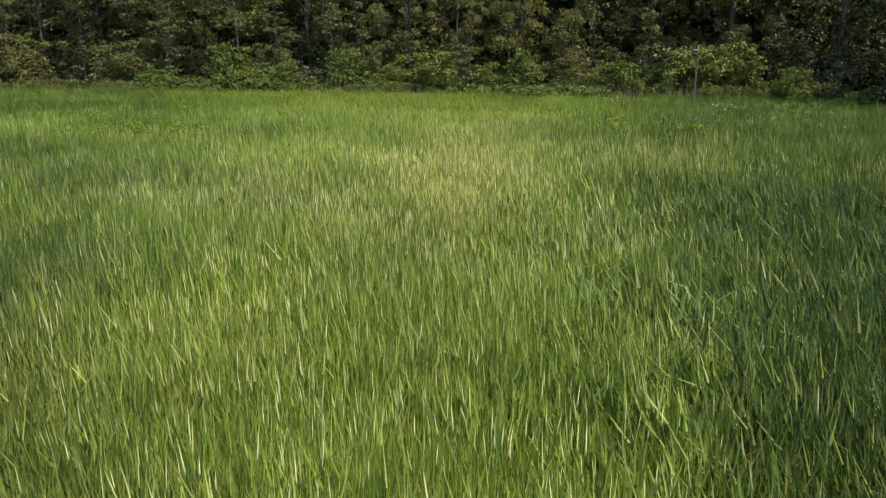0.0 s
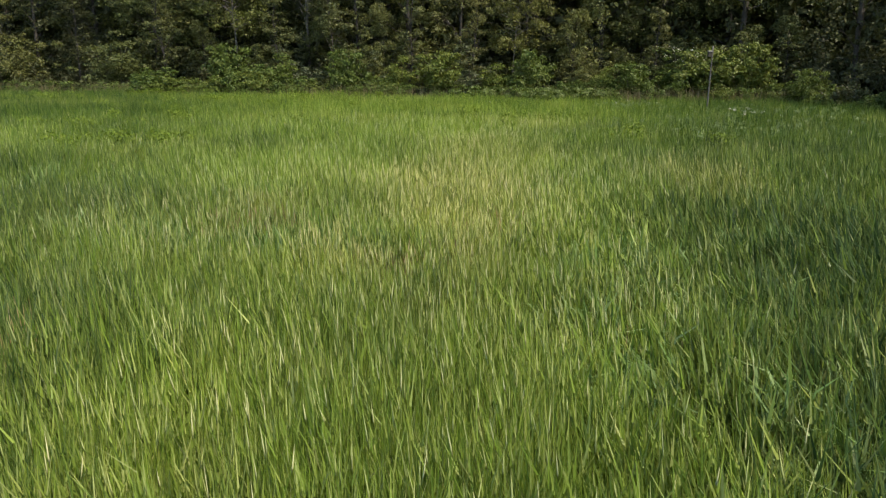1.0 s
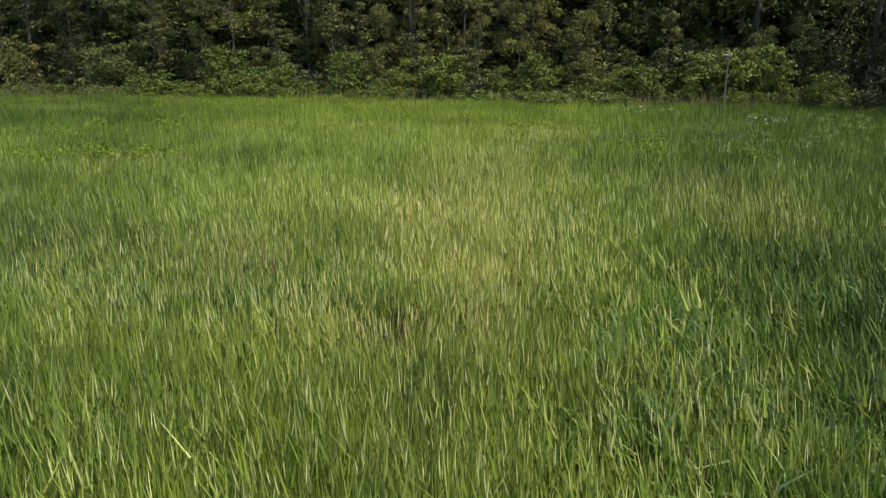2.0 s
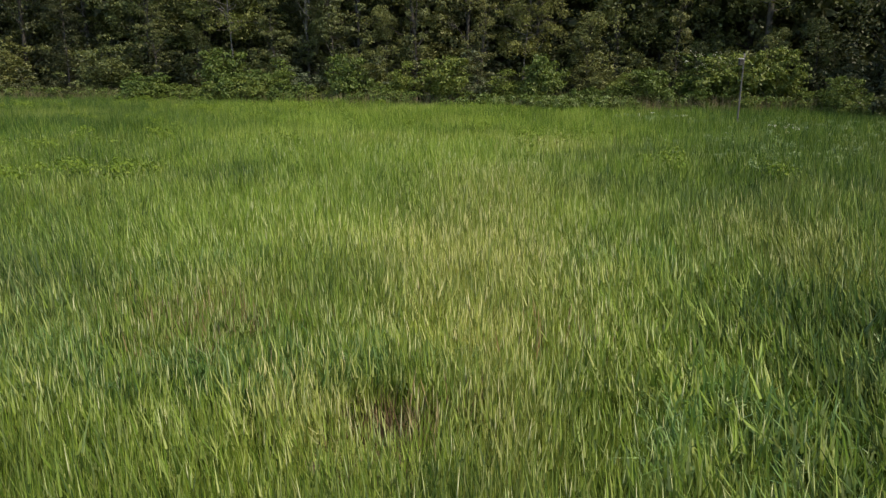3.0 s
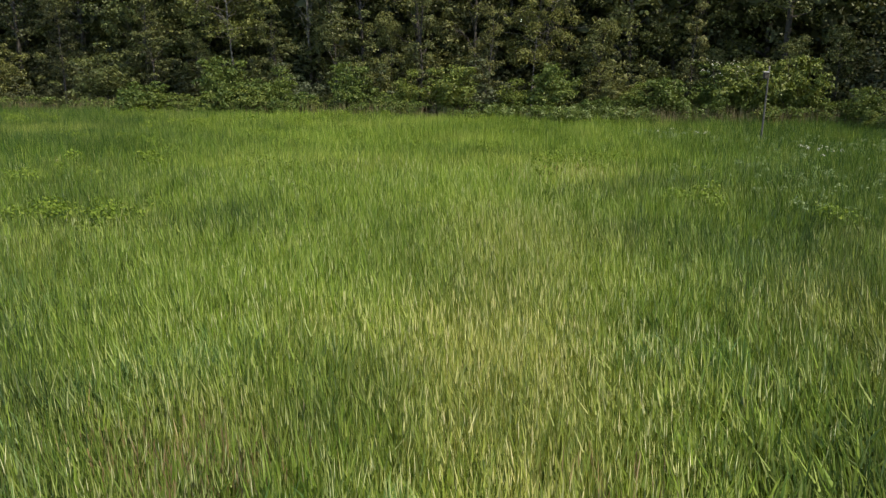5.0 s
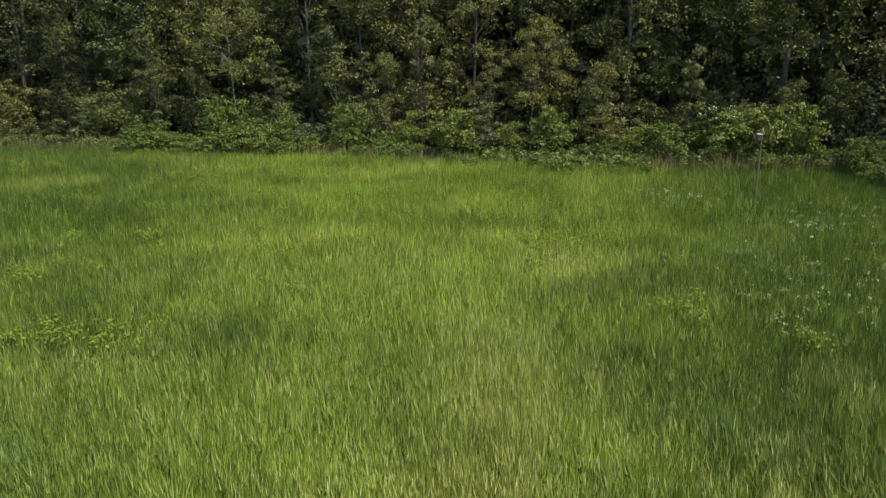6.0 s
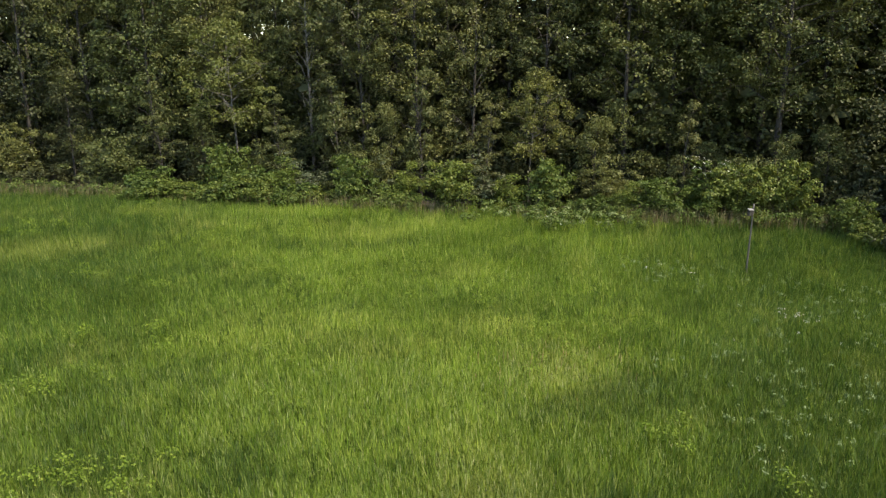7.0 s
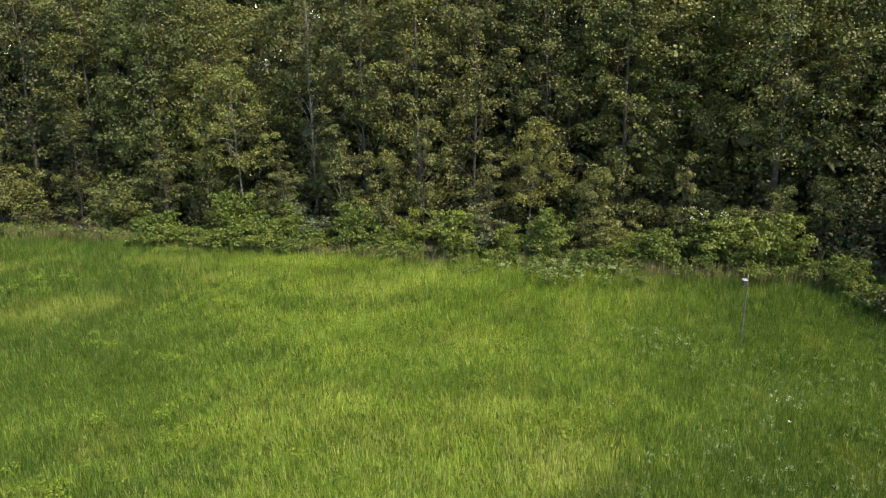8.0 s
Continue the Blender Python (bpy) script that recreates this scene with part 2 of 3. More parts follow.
# ---------------------------------------------------------------- woody plants
def tube(path, radii, sides):
    """A tapered tube along a path: vertices and triangles."""
    path, radii = np.asarray(path, float), np.asarray(radii, float)
    d = np.gradient(path, axis=0)
    d /= np.linalg.norm(d, axis=1)[:, None] + 1e-9
    ref = np.where(abs(d[:, 2:3]) > 0.8, np.array([[1.0, 0, 0]]), np.array([[0, 0, 1.0]]))
    u = np.cross(d, ref)
    u /= np.linalg.norm(u, axis=1)[:, None] + 1e-9
    w = np.cross(d, u)
    a = np.arange(sides) * 2 * np.pi / sides
    ring = np.cos(a)[None, :, None] * u[:, None] + np.sin(a)[None, :, None] * w[:, None]
    V = (path[:, None] + ring * radii[:, None, None]).reshape(-1, 3)
    T = []
    for k in range(len(path) - 1):
        for s in range(sides):
            p, q = k * sides + s, k * sides + (s + 1) % sides
            T += [(p, q, q + sides), (p, q + sides, p + sides)]
    return V, np.array(T)


def joined(pieces):
    V, T, n = [], [], 0
    for v, t in pieces:
        V.append(v)
        T.append(t + n)
        n += len(v)
    return np.concatenate(V), np.concatenate(T)


def leaf_cloud(rs, centres, radii, count, size, up=0.5, flat=0.7):
    """Folded leaves in clumps round the given centres."""
    k = len(centres)
    idx = rs.randint(0, k, count)
    off = rs.normal(size=(count, 3))
    off /= np.linalg.norm(off, axis=1)[:, None] + 1e-9
    off[:, 2] = np.where(rs.uniform(size=count) < 0.45, np.abs(off[:, 2]), off[:, 2])
    off *= (rs.uniform(0.3, 1.0, count) ** 0.5)[:, None] * radii[idx][:, None]
    off[:, 2] *= flat
    p = centres[idx] + off
    nrm = off / (np.linalg.norm(off, axis=1)[:, None] + 1e-9) * 0.6 + rs.normal(size=(count, 3)) * 0.55
    nrm[:, 2] += up
    nrm /= np.linalg.norm(nrm, axis=1)[:, None] + 1e-9
    d = rs.normal(size=(count, 3))
    d[:, 2] -= 0.35
    d -= nrm * (d * nrm).sum(1)[:, None]
    d /= np.linalg.norm(d, axis=1)[:, None] + 1e-9
    s = np.cross(nrm, d)
    L = size * rs.uniform(0.6, 1.35, count)[:, None]
    W = L * rs.uniform(0.3, 0.42, count)[:, None]
    base, tip = p - d * L * 0.5, p + d * L * 0.5 - nrm * L * 0.08
    mid = p - d * L * 0.06 + nrm * W * 0.28
    V = np.stack([base, mid + s * W, tip, mid - s * W], 1).reshape(-1, 3)
    i = np.arange(count)[:, None] * 4
    T = np.concatenate([i + [[0, 1, 2]], i + [[0, 2, 3]]])
    return V, T


def make_tree(seed, height, clear, spread, clumps, each, leaf, leaf_mat, bark, label, limbs=24, clump=0.6, belly=0.45, up_angle=0.5, r0=0.13, lean=0.3, split=True):
    """A tree: a wandering tapered trunk, rising limbs, twigs out to clumps of leaves over a lobed crown."""
    rs = np.random.RandomState(seed)
    n = 12
    h = np.linspace(0, 1, n)
    drift = np.cumsum(rs.normal(0, lean / n, (n, 2)) * 1.6, axis=0) * h[:, None] * 2
    tp = np.column_stack([drift, h * height * 0.95 - 0.05])
    trunk = tube(tp, r0 * (1.02 - h) ** 0.8 + 0.012 + 0.05 * np.exp(-h * 25), 8 if split else 5)
    ph = rs.uniform(0, 6.283, 5)

    def reach_at(u, az):
        """Half-width of the crown at a share u of its height, in the direction az."""
        body = np.where(u < belly, 0.55 + 0.45 * np.sin(u / belly * np.pi / 2), np.cos((u - belly) / (1.04 - belly) * np.pi / 2) ** 0.6)
        lobes = 1 + 0.26 * np.sin(2 * az + ph[0] + 6 * u) + 0.20 * np.sin(3 * az + ph[1] - 11 * u) + 0.18 * np.sin(17 * u + ph[2] + az)
        return spread * body * lobes

    # limbs
    wood, hold, owner = [], [tp[:, :3]], [np.full(n, -1)]
    for i in range(limbs):
        g = (i + rs.uniform(0, 1)) / limbs * 0.93
        f = clear + (0.92 - clear) * g
        az = i * 2.4 + rs.uniform(-0.5, 0.5)
        reach = 0.8 * float(reach_at(np.array(g), np.array(az)))
        start = np.array([np.interp(f, h, tp[:, 0]), np.interp(f, h, tp[:, 1]), f * height * 0.95])
        el = up_angle + rs.uniform(-0.25, 0.3) + 0.4 * g
        d = np.array([math.cos(az) * math.cos(el), math.sin(az) * math.cos(el), math.sin(el)])
        t = np.linspace(0, 1, 6)[:, None]
        path = start + d * reach * t + rs.normal(0, 0.05 * reach, (6, 3)) * t
        rb = 0.045 * (1 - f) + 0.014
        wood.append([tube(path, rb * (1 - 0.85 * t[:, 0]), 5 if split else 3)])
        hold.append(path[2:])
        owner.append(np.full(4, i))
    hold, owner = np.concatenate(hold), np.concatenate(owner)
    # clumps of leaves over the crown, and a twig to each
    u, az = rs.uniform(0, 1, clumps) ** 0.9, rs.uniform(0, 6.283, clumps)
    out = reach_at(u, az) * np.sqrt(rs.uniform(0.08, 1.0, clumps))
    f = clear + (1 - clear) * u
    c = np.column_stack([np.interp(f, h, tp[:, 0]) + np.cos(az) * out, np.interp(f, h, tp[:, 1]) + np.sin(az) * out, f * height - 0.12 * out])
    size = clump * rs.uniform(0.45, 1.2, clumps)
    twigs = []
    for p in c if split else ():
        k = np.argmin(((hold - p) ** 2).sum(1) + np.where(owner < 0, 1.0, 0.0))
        m = (hold[k] + p) / 2 + rs.normal(0, 0.08, 3)
        tw = tube([hold[k], m, p], [0.012, 0.008, 0.004], 3)
        (wood[owner[k]] if owner[k] >= 0 else twigs).append(tw)
    ob = tagged(new("tree"), label, "tree", group="trees of the wood edge")
    if split:
        part("trunk", np_mesh("trunk", *joined([trunk] + twigs), [bark]), ob)
        for limb in wood:
            part("limb", np_mesh("limb", *joined(limb), [bark]), ob)
    else:
        part("trunk", np_mesh("trunk", *joined([trunk] + [w[0] for w in wood]), [bark]), ob)
    part("crown", np_mesh("crown", *leaf_cloud(rs, c, size, clumps * each, leaf), [leaf_mat]), ob)
    return ob


def make_shrub(seed, height, width, leaves, leaf, leaf_mat, label, stems=11, clump=0.42, split=True, blossom=0):
    """A shrub: many arching stems from one foot, with clumps of leaves over a lumpy dome."""
    rs = np.random.RandomState(seed)
    wood, centres, radii = [], [], []
    for i in range(stems):
        az = i * 2.4 + rs.uniform(-0.4, 0.4)
        out = width * 0.5 * math.sqrt((i + 0.6) / stems) * rs.uniform(0.75, 1.1)
        top = height * (1.0 - 0.55 * (i / stems) ** 1.5) * rs.uniform(0.5, 1.15)
        s = np.linspace(0, 1, 6)[:, None]
        d = np.array([math.cos(az), math.sin(az), 0.0])
        path = d * (0.12 + out * s ** 1.4) + np.array([0, 0, top]) * (1.25 * s - 0.25 * s ** 3) + rs.normal(0, 0.05, (6, 3)) * s
        path[:, 2] = np.minimum(path[:, 2], top * 1.02)
        wood.append(tube(path, 0.022 * (1 - 0.8 * s[:, 0]), 4))
        for k in range(7):
            q = rs.uniform(0.05, 0.35) if k == 0 else 0.4 + 0.6 * (k - rs.uniform(0, 1)) / 6
            b = np.array([np.interp(q, s[:, 0], path[:, c]) for c in range(3)])
            b += rs.normal(0, 0.24, 3) * (0.4 + 0.2 * width) * np.array([1, 1, 0.6])
            b[2] = max(b[2], 0.15)
            centres.append(b)
            radii.append(clump * rs.uniform(0.35, 1.1))
    ob = tagged(new("shrub"), label, "shrub", group="shrubs of the wood edge")
    for stem in wood if split else [joined(wood)]:
        part("stem", np_mesh("stem", *stem, [M_BARK]), ob)
    V, T = leaf_cloud(rs, np.array(centres), np.array(radii), leaves, leaf, 0.5, 0.62)
    V[:, 2] = np.maximum(V[:, 2], 0.03)
    part("foliage", np_mesh("foliage", V, T, [leaf_mat]), ob)
    if blossom:
        c = np.array(centres)
        high = c[:, 2] > 0.72 * c[:, 2].max()
        part("blossom", np_mesh("blossom", *leaf_cloud(rs, c[high] + [0, 0, 0.12], np.array(radii)[high], blossom, 0.07, 0.8, 0.6), [M_FLOWER]), ob, "small white blossom on the upper shoots")
    return ob


TREES = {
    "green": make_tree(11, 15.0, 0.10, 3.0, 180, 122, 0.112, M_LEAF_A, M_BARK, "tall broadleaf tree with mid-green summer crown at the field edge", limbs=24, clump=0.72),
    "green2": make_tree(12, 14.0, 0.13, 2.9, 165, 122, 0.112, M_LEAF_A, M_BARK, "broadleaf tree with dense green leaf clumps in the wood edge", limbs=22, clump=0.72, belly=0.55),
    "broad": make_tree(20, 15.5, 0.30, 3.9, 195, 126, 0.112, M_LEAF_A, M_BARK, "broad-crowned tree with sunlit outer leaves over dark shade", limbs=24, clump=0.78, belly=0.4, up_angle=0.35, r0=0.16),
    "olive": make_tree(13, 15.0, 0.12, 2.3, 155, 110, 0.108, M_LEAF_B, M_BARK, "slender tree with olive leaves in the wood edge", limbs=26, clump=0.58, up_angle=0.75, r0=0.08),
    "twiggy": make_tree(14, 15.5, 0.14, 1.8, 120, 62, 0.095, M_LEAF_B, M_BARK_PALE, "thin twiggy tree with sparse brownish olive leaves", limbs=30, clump=0.55, up_angle=0.95, r0=0.07),
    "back": make_tree(17, 14.5, 0.05, 3.2, 120, 64, 0.168, M_LEAF_A, M_BARK, "green tree standing behind the first row of the wood", limbs=18, split=False, clump=0.9, belly=0.65),
    "dark": make_tree(15, 14.5, 0.03, 3.3, 70, 44, 0.37, M_LEAF_SHADE, M_BARK, "tree deep in the wood, its shade put into dark leaf colour", limbs=12, split=False, clump=1.3, belly=0.72),
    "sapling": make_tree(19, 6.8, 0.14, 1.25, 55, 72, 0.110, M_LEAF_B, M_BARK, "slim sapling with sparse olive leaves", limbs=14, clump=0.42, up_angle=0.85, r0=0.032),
    "shade": make_tree(18, 14.5, 0.04, 2.9, 110, 62, 0.16, M_LEAF_SHADE, M_BARK, "tree of the wood with shade put into its dark green leaf colour", limbs=18, split=False, clump=0.85),
    "yellow": make_tree(16, 9.5, 0.42, 3.0, 105, 100, 0.115, M_LEAF_Y, M_BARK_PALE, "small spreading tree with yellow-green leaves and bare pale stems", limbs=18, clump=0.62, belly=0.35, up_angle=0.3, r0=0.05),
    "thicket": make_tree(22, 6.5, 0.03, 2.0, 75, 100, 0.120, M_LEAF_A, M_BARK, "bushy young tree leafy to the ground before the wood", limbs=16, clump=0.55, belly=0.35, r0=0.04),
}
SHRUBS = {
    "low": make_shrub(31, 1.7, 3.4, 5800, 0.12, M_SHRUB, "low spreading leafy shrub at the foot of the wood", clump=0.5),
    "round": make_shrub(32, 2.8, 3.0, 6400, 0.125, M_SHRUB, "rounded green shrub with broad leaves at the field edge", clump=0.55),
    "lime": make_shrub(33, 2.6, 2.6, 5800, 0.118, M_SHRUB_Y, "yellow-green leafy shrub at the field edge", clump=0.5),
    "grey": make_shrub(34, 3.4, 3.0, 5000, 0.12, M_SHRUB_G, "shrub with grey-green leaves and pale blossom", clump=0.5),
    "blossom": make_shrub(38, 3.3, 3.4, 6000, 0.125, M_SHRUB, "green shrub with white blossom on its top shoots", clump=0.55, blossom=260),
    "tall": make_shrub(35, 5.0, 4.6, 9500, 0.13, M_LEAF_A, "large green shrub standing before the trees", stems=16, clump=0.75),
    "under": make_shrub(37, 3.4, 3.6, 1700, 0.205, M_LEAF_SHADE, "undergrowth shrub below the trees with shade put into dark leaf colour", stems=10, clump=0.7, split=False),
    "dark": make_shrub(36, 3.6, 3.8, 1100, 0.36, M_LEAF_SHADE, "undergrowth shrub inside the wood, leaf colour darkened for shade", stems=10, clump=0.75, split=False),
}
used = set()


def plant(kinds, kind, x, y, s, turn, tall=1.0):
    m = pose(x, y, ground_z(np.array(x), np.array(y)), 0, 0, turn) @ Matrix.Diagonal((s, s, s * tall, 1))
    if (id(kinds), kind) in used:
        return copy_thing(kinds[kind], m)
    used.add((id(kinds), kind))
    kinds[kind].matrix_basis = m
    return kinds[kind]


def plant_wood():
    rs = random.Random(5)
    # front row: kind, x, metres behind the edge, size
    front = [
        ("shade", -31.0, 4.5, 1.0), ("shade", -26.8, 4.4, 1.04), ("green", -22.6, 5.2, 1.0), ("green2", -18.4, 4.9, 1.05), ("shade", -23.2, 3.2, 0.48),
        ("yellow", -12.4, 3.2, 0.98), ("green", -15.2, 6.4, 0.98), ("green2", -10.6, 7.0, 0.86), ("twiggy", -8.2, 4.2, 1.05), ("olive", -5.2, 3.9, 1.0),
        ("green", -2.2, 4.6, 0.98), ("olive", 0.8, 4.4, 0.98), ("yellow", 3.6, 2.9, 0.72), ("olive", 4.6, 5.0, 1.05),
        ("green", 8.6, 4.8, 1.0), ("green2", 11.4, 7.2, 1.05), ("broad", 15.6, 4.6, 1.04), ("shade", 20.2, 2.6, 1.0),
    ]
    for kind, x, back, s in front:
        plant(TREES, kind, x, edge_y(x) + back + 0.8, s, rs.uniform(0, 360))
    for x, back, size in ((-28.0, 2.6, 0.9), (-16.8, 2.9, 0.95), (-9.6, 2.8, 0.85), (-6.4, 2.9, 1.0), (-1.9, 2.9, 0.9), (1.4, 2.6, 0.8), (10.8, 2.9, 0.7)):
        plant(TREES, "sapling", x, edge_y(x) + back, size, rs.uniform(0, 360), rs.uniform(0.9, 1.15))
    for x, back, size in ((-29.6, 2.4, 0.8), (-14.6, 4.2, 0.7), (-7.6, 4.4, 0.7), (-3.4, 3.2, 0.75), (6.6, 2.6, 0.82), (12.4, 4.4, 0.62), (15.0, 3.2, 0.75), (17.0, 3.2, 0.7)):
        plant(TREES, "thicket", x, edge_y(x) + back, size, rs.uniform(0, 360), rs.uniform(0.85, 1.15))
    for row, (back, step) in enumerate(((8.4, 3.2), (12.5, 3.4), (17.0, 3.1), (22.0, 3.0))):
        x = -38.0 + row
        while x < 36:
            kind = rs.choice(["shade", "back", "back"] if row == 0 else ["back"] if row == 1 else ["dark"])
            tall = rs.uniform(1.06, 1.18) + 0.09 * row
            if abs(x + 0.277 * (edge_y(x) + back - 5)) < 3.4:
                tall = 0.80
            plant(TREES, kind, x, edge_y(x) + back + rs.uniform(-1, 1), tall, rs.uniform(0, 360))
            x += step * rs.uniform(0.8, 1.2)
    # the wood turns towards the viewer beside the field, unseen, added for shade
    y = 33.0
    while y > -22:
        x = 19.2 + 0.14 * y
        # sizes set how far the shade of these trees falls
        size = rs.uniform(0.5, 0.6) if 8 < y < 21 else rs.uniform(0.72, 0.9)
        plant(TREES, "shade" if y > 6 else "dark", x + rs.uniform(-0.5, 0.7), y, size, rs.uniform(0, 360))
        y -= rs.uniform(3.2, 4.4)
    # unseen trees added to throw shade on the right corner
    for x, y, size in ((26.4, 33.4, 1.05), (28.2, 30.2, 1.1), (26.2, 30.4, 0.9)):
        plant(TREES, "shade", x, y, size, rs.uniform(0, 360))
    # a further unseen block of trees that keeps sun off that corner
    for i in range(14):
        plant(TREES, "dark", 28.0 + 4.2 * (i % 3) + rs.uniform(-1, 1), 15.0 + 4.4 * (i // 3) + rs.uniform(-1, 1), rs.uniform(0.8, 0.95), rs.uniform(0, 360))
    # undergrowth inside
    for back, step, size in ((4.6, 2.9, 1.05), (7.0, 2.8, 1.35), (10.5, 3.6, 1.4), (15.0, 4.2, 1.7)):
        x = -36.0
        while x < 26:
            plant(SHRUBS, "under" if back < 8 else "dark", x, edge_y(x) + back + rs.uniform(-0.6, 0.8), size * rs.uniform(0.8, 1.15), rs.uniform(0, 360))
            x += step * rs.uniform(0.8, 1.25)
    for x, back, size in ((-27.0, 3.6, 0.85), (-10.4, 3.4, 0.8), (-4.4, 3.0, 0.85), (13.6, 3.2, 0.8)):
        plant(SHRUBS, "tall", x, edge_y(x) + back, size, rs.uniform(0, 360))
    # along the edge: kind, x, metres behind the edge, size
    edge = [
        ("tall", -29.5, 1.8, 0.75), ("tall", -19.6, 2.3, 1.15), ("under", -25.2, 2.4, 0.8), ("low", -16.9, 0.5, 1.1), ("low", -15.2, 0.6, 1.05), ("low", -12.6, 0.5, 0.95), ("low", -11.2, 0.6, 1.0), ("low", -8.6, 0.4, 0.85),
        ("low", -14.0, 0.8, 0.85), ("round", -12.2, 1.6, 0.95), ("low", -10.2, 0.7, 0.9), ("grey", -8.2, 2.0, 1.0), ("lime", -9.0, 0.9, 0.7),
        ("low", -7.0, 0.7, 0.8), ("round", -5.4, 1.1, 0.85), ("low", -3.4, 0.7, 0.85), ("lime", -2.6, 1.4, 0.9), ("grey", -4.2, 2.2, 0.9),
        ("round", -0.5, 0.9, 1.05), ("lime", 2.5, 1.2, 1.05), ("grey", 1.4, 2.0, 0.9), ("round", 4.3, 1.2, 0.95), ("low", 3.4, 0.5, 0.6),
        ("low", 5.6, 0.5, 0.65), ("tall", 7.4, 2.5, 0.85), ("round", 9.2, 1.0, 0.9), ("lime", 7.8, 0.7, 0.8), ("low", 6.8, 0.4, 0.6),
        ("blossom", 11.8, 2.2, 1.0), ("round", 12.6, 1.2, 1.05), ("lime", 11.2, 0.4, 0.7), ("round", 14.4, 0.9, 0.85), ("low", 13.2, 0.4, 0.6),
        ("low", 15.8, 0.6, 0.6), ("under", 17.2, 0.4, 0.8),
    ]
    for kind, x, back, s in edge:
        plant(SHRUBS, kind, x, edge_y(x) + back, s, rs.uniform(0, 360), rs.uniform(0.7, 1.3))
    for x, y, kind, size in ((16.3, 35.2, "round", 0.6), (16.7, 33.8, "low", 0.7), (16.6, 32.2, "under", 0.6), (16.9, 30.6, "low", 0.65), (17.4, 29.0, "under", 0.65)):
        plant(SHRUBS, kind, x, y, size, rs.uniform(0, 360))
    y = 27.0
    while y > 12:
        plant(SHRUBS, "under", 17.0 + 0.14 * y + rs.uniform(-0.4, 0.4), y, rs.uniform(0.6, 0.9), rs.uniform(0, 360))
        y -= 2.6


plant_wood()


# ---------------------------------------------------------------- nest box on its pole
def build_nest_box():
    x, y = 9.83, 29.72
    ob = tagged(new("nest_box_pole"), "thin weathered pole in the grass carrying a small bird nest box", "nest box")
    ob.location = (x, y, float(ground_z(np.array(x), np.array(y))))
    path = np.column_stack([np.linspace(0, 0.03, 9), np.linspace(0, -0.02, 9), np.linspace(-0.1, 2.65, 9)])
    V, T = tube(path, np.linspace(0.032, 0.025, 9), 10)
    top = len(V)
    V = np.vstack([V, path[-1:] + [[0, 0, 0.008]]])
    T = np.vstack([T, [(top - 10 + k, top - 10 + (k + 1) % 10, top) for k in range(10)]])
    part("pole", np_mesh("pole", V, T, [M_POLE]), ob)

    def board(name, size, at, mat, parent, rx=0.0, label=""):
        bm = bmesh.new()
        bmesh.ops.create_cube(bm, size=1.0, matrix=Matrix.Diagonal((*size, 1)))
        bmesh.ops.bevel(bm, geom=bm.edges[:], offset=0.003, segments=1, affect="EDGES")
        p = part(name, from_bm(name, bm, mat), parent, label)
        p.matrix_basis = pose(*at, rx, 0, 0)
        return p

    box = board("back_board", (0.13, 0.016, 0.22), (-0.09, -0.02, 2.36), M_BOX, ob)
    board("floor_board", (0.13, 0.13, 0.016), (0, -0.075, -0.088), M_BOX, box)
    board("side_board", (0.016, 0.13, 0.175), (-0.066, -0.075, 0.0), M_BOX, box)
    board("side_board", (0.016, 0.13, 0.175), (0.066, -0.075, 0.0), M_BOX, box)
    front = board("front_board", (0.115, 0.016, 0.165), (0, -0.142, 0.0), M_BOX, box)
    # no opening is cut: a dark disc paints the shade inside the hole
    bm = bmesh.new()
    bmesh.ops.create_cone(bm, cap_ends=True, segments=20, radius1=0.019, radius2=0.017, depth=0.008)
    hole = part("entrance_hole", from_bm("entrance_hole", bm, M_HOLE_SHADE), box, "dark disc painted as the shade in the round entrance hole")
    hole.matrix_basis = pose(0, -0.153, 0.03, 90, 0, 0)
    board("roof", (0.16, 0.19, 0.018), (0, -0.07, 0.112), M_ROOF, box, 8, "pale sunlit roof board")
    bm = bmesh.new()
    bmesh.ops.create_cube(bm, size=1.0, matrix=Matrix.Diagonal((0.11, 0.05, 0.04, 1)))
    br = part("bracket", from_bm("bracket", bm, M_POLE), ob)
    br.location = (-0.02, -0.015, 2.36)


build_nest_box()


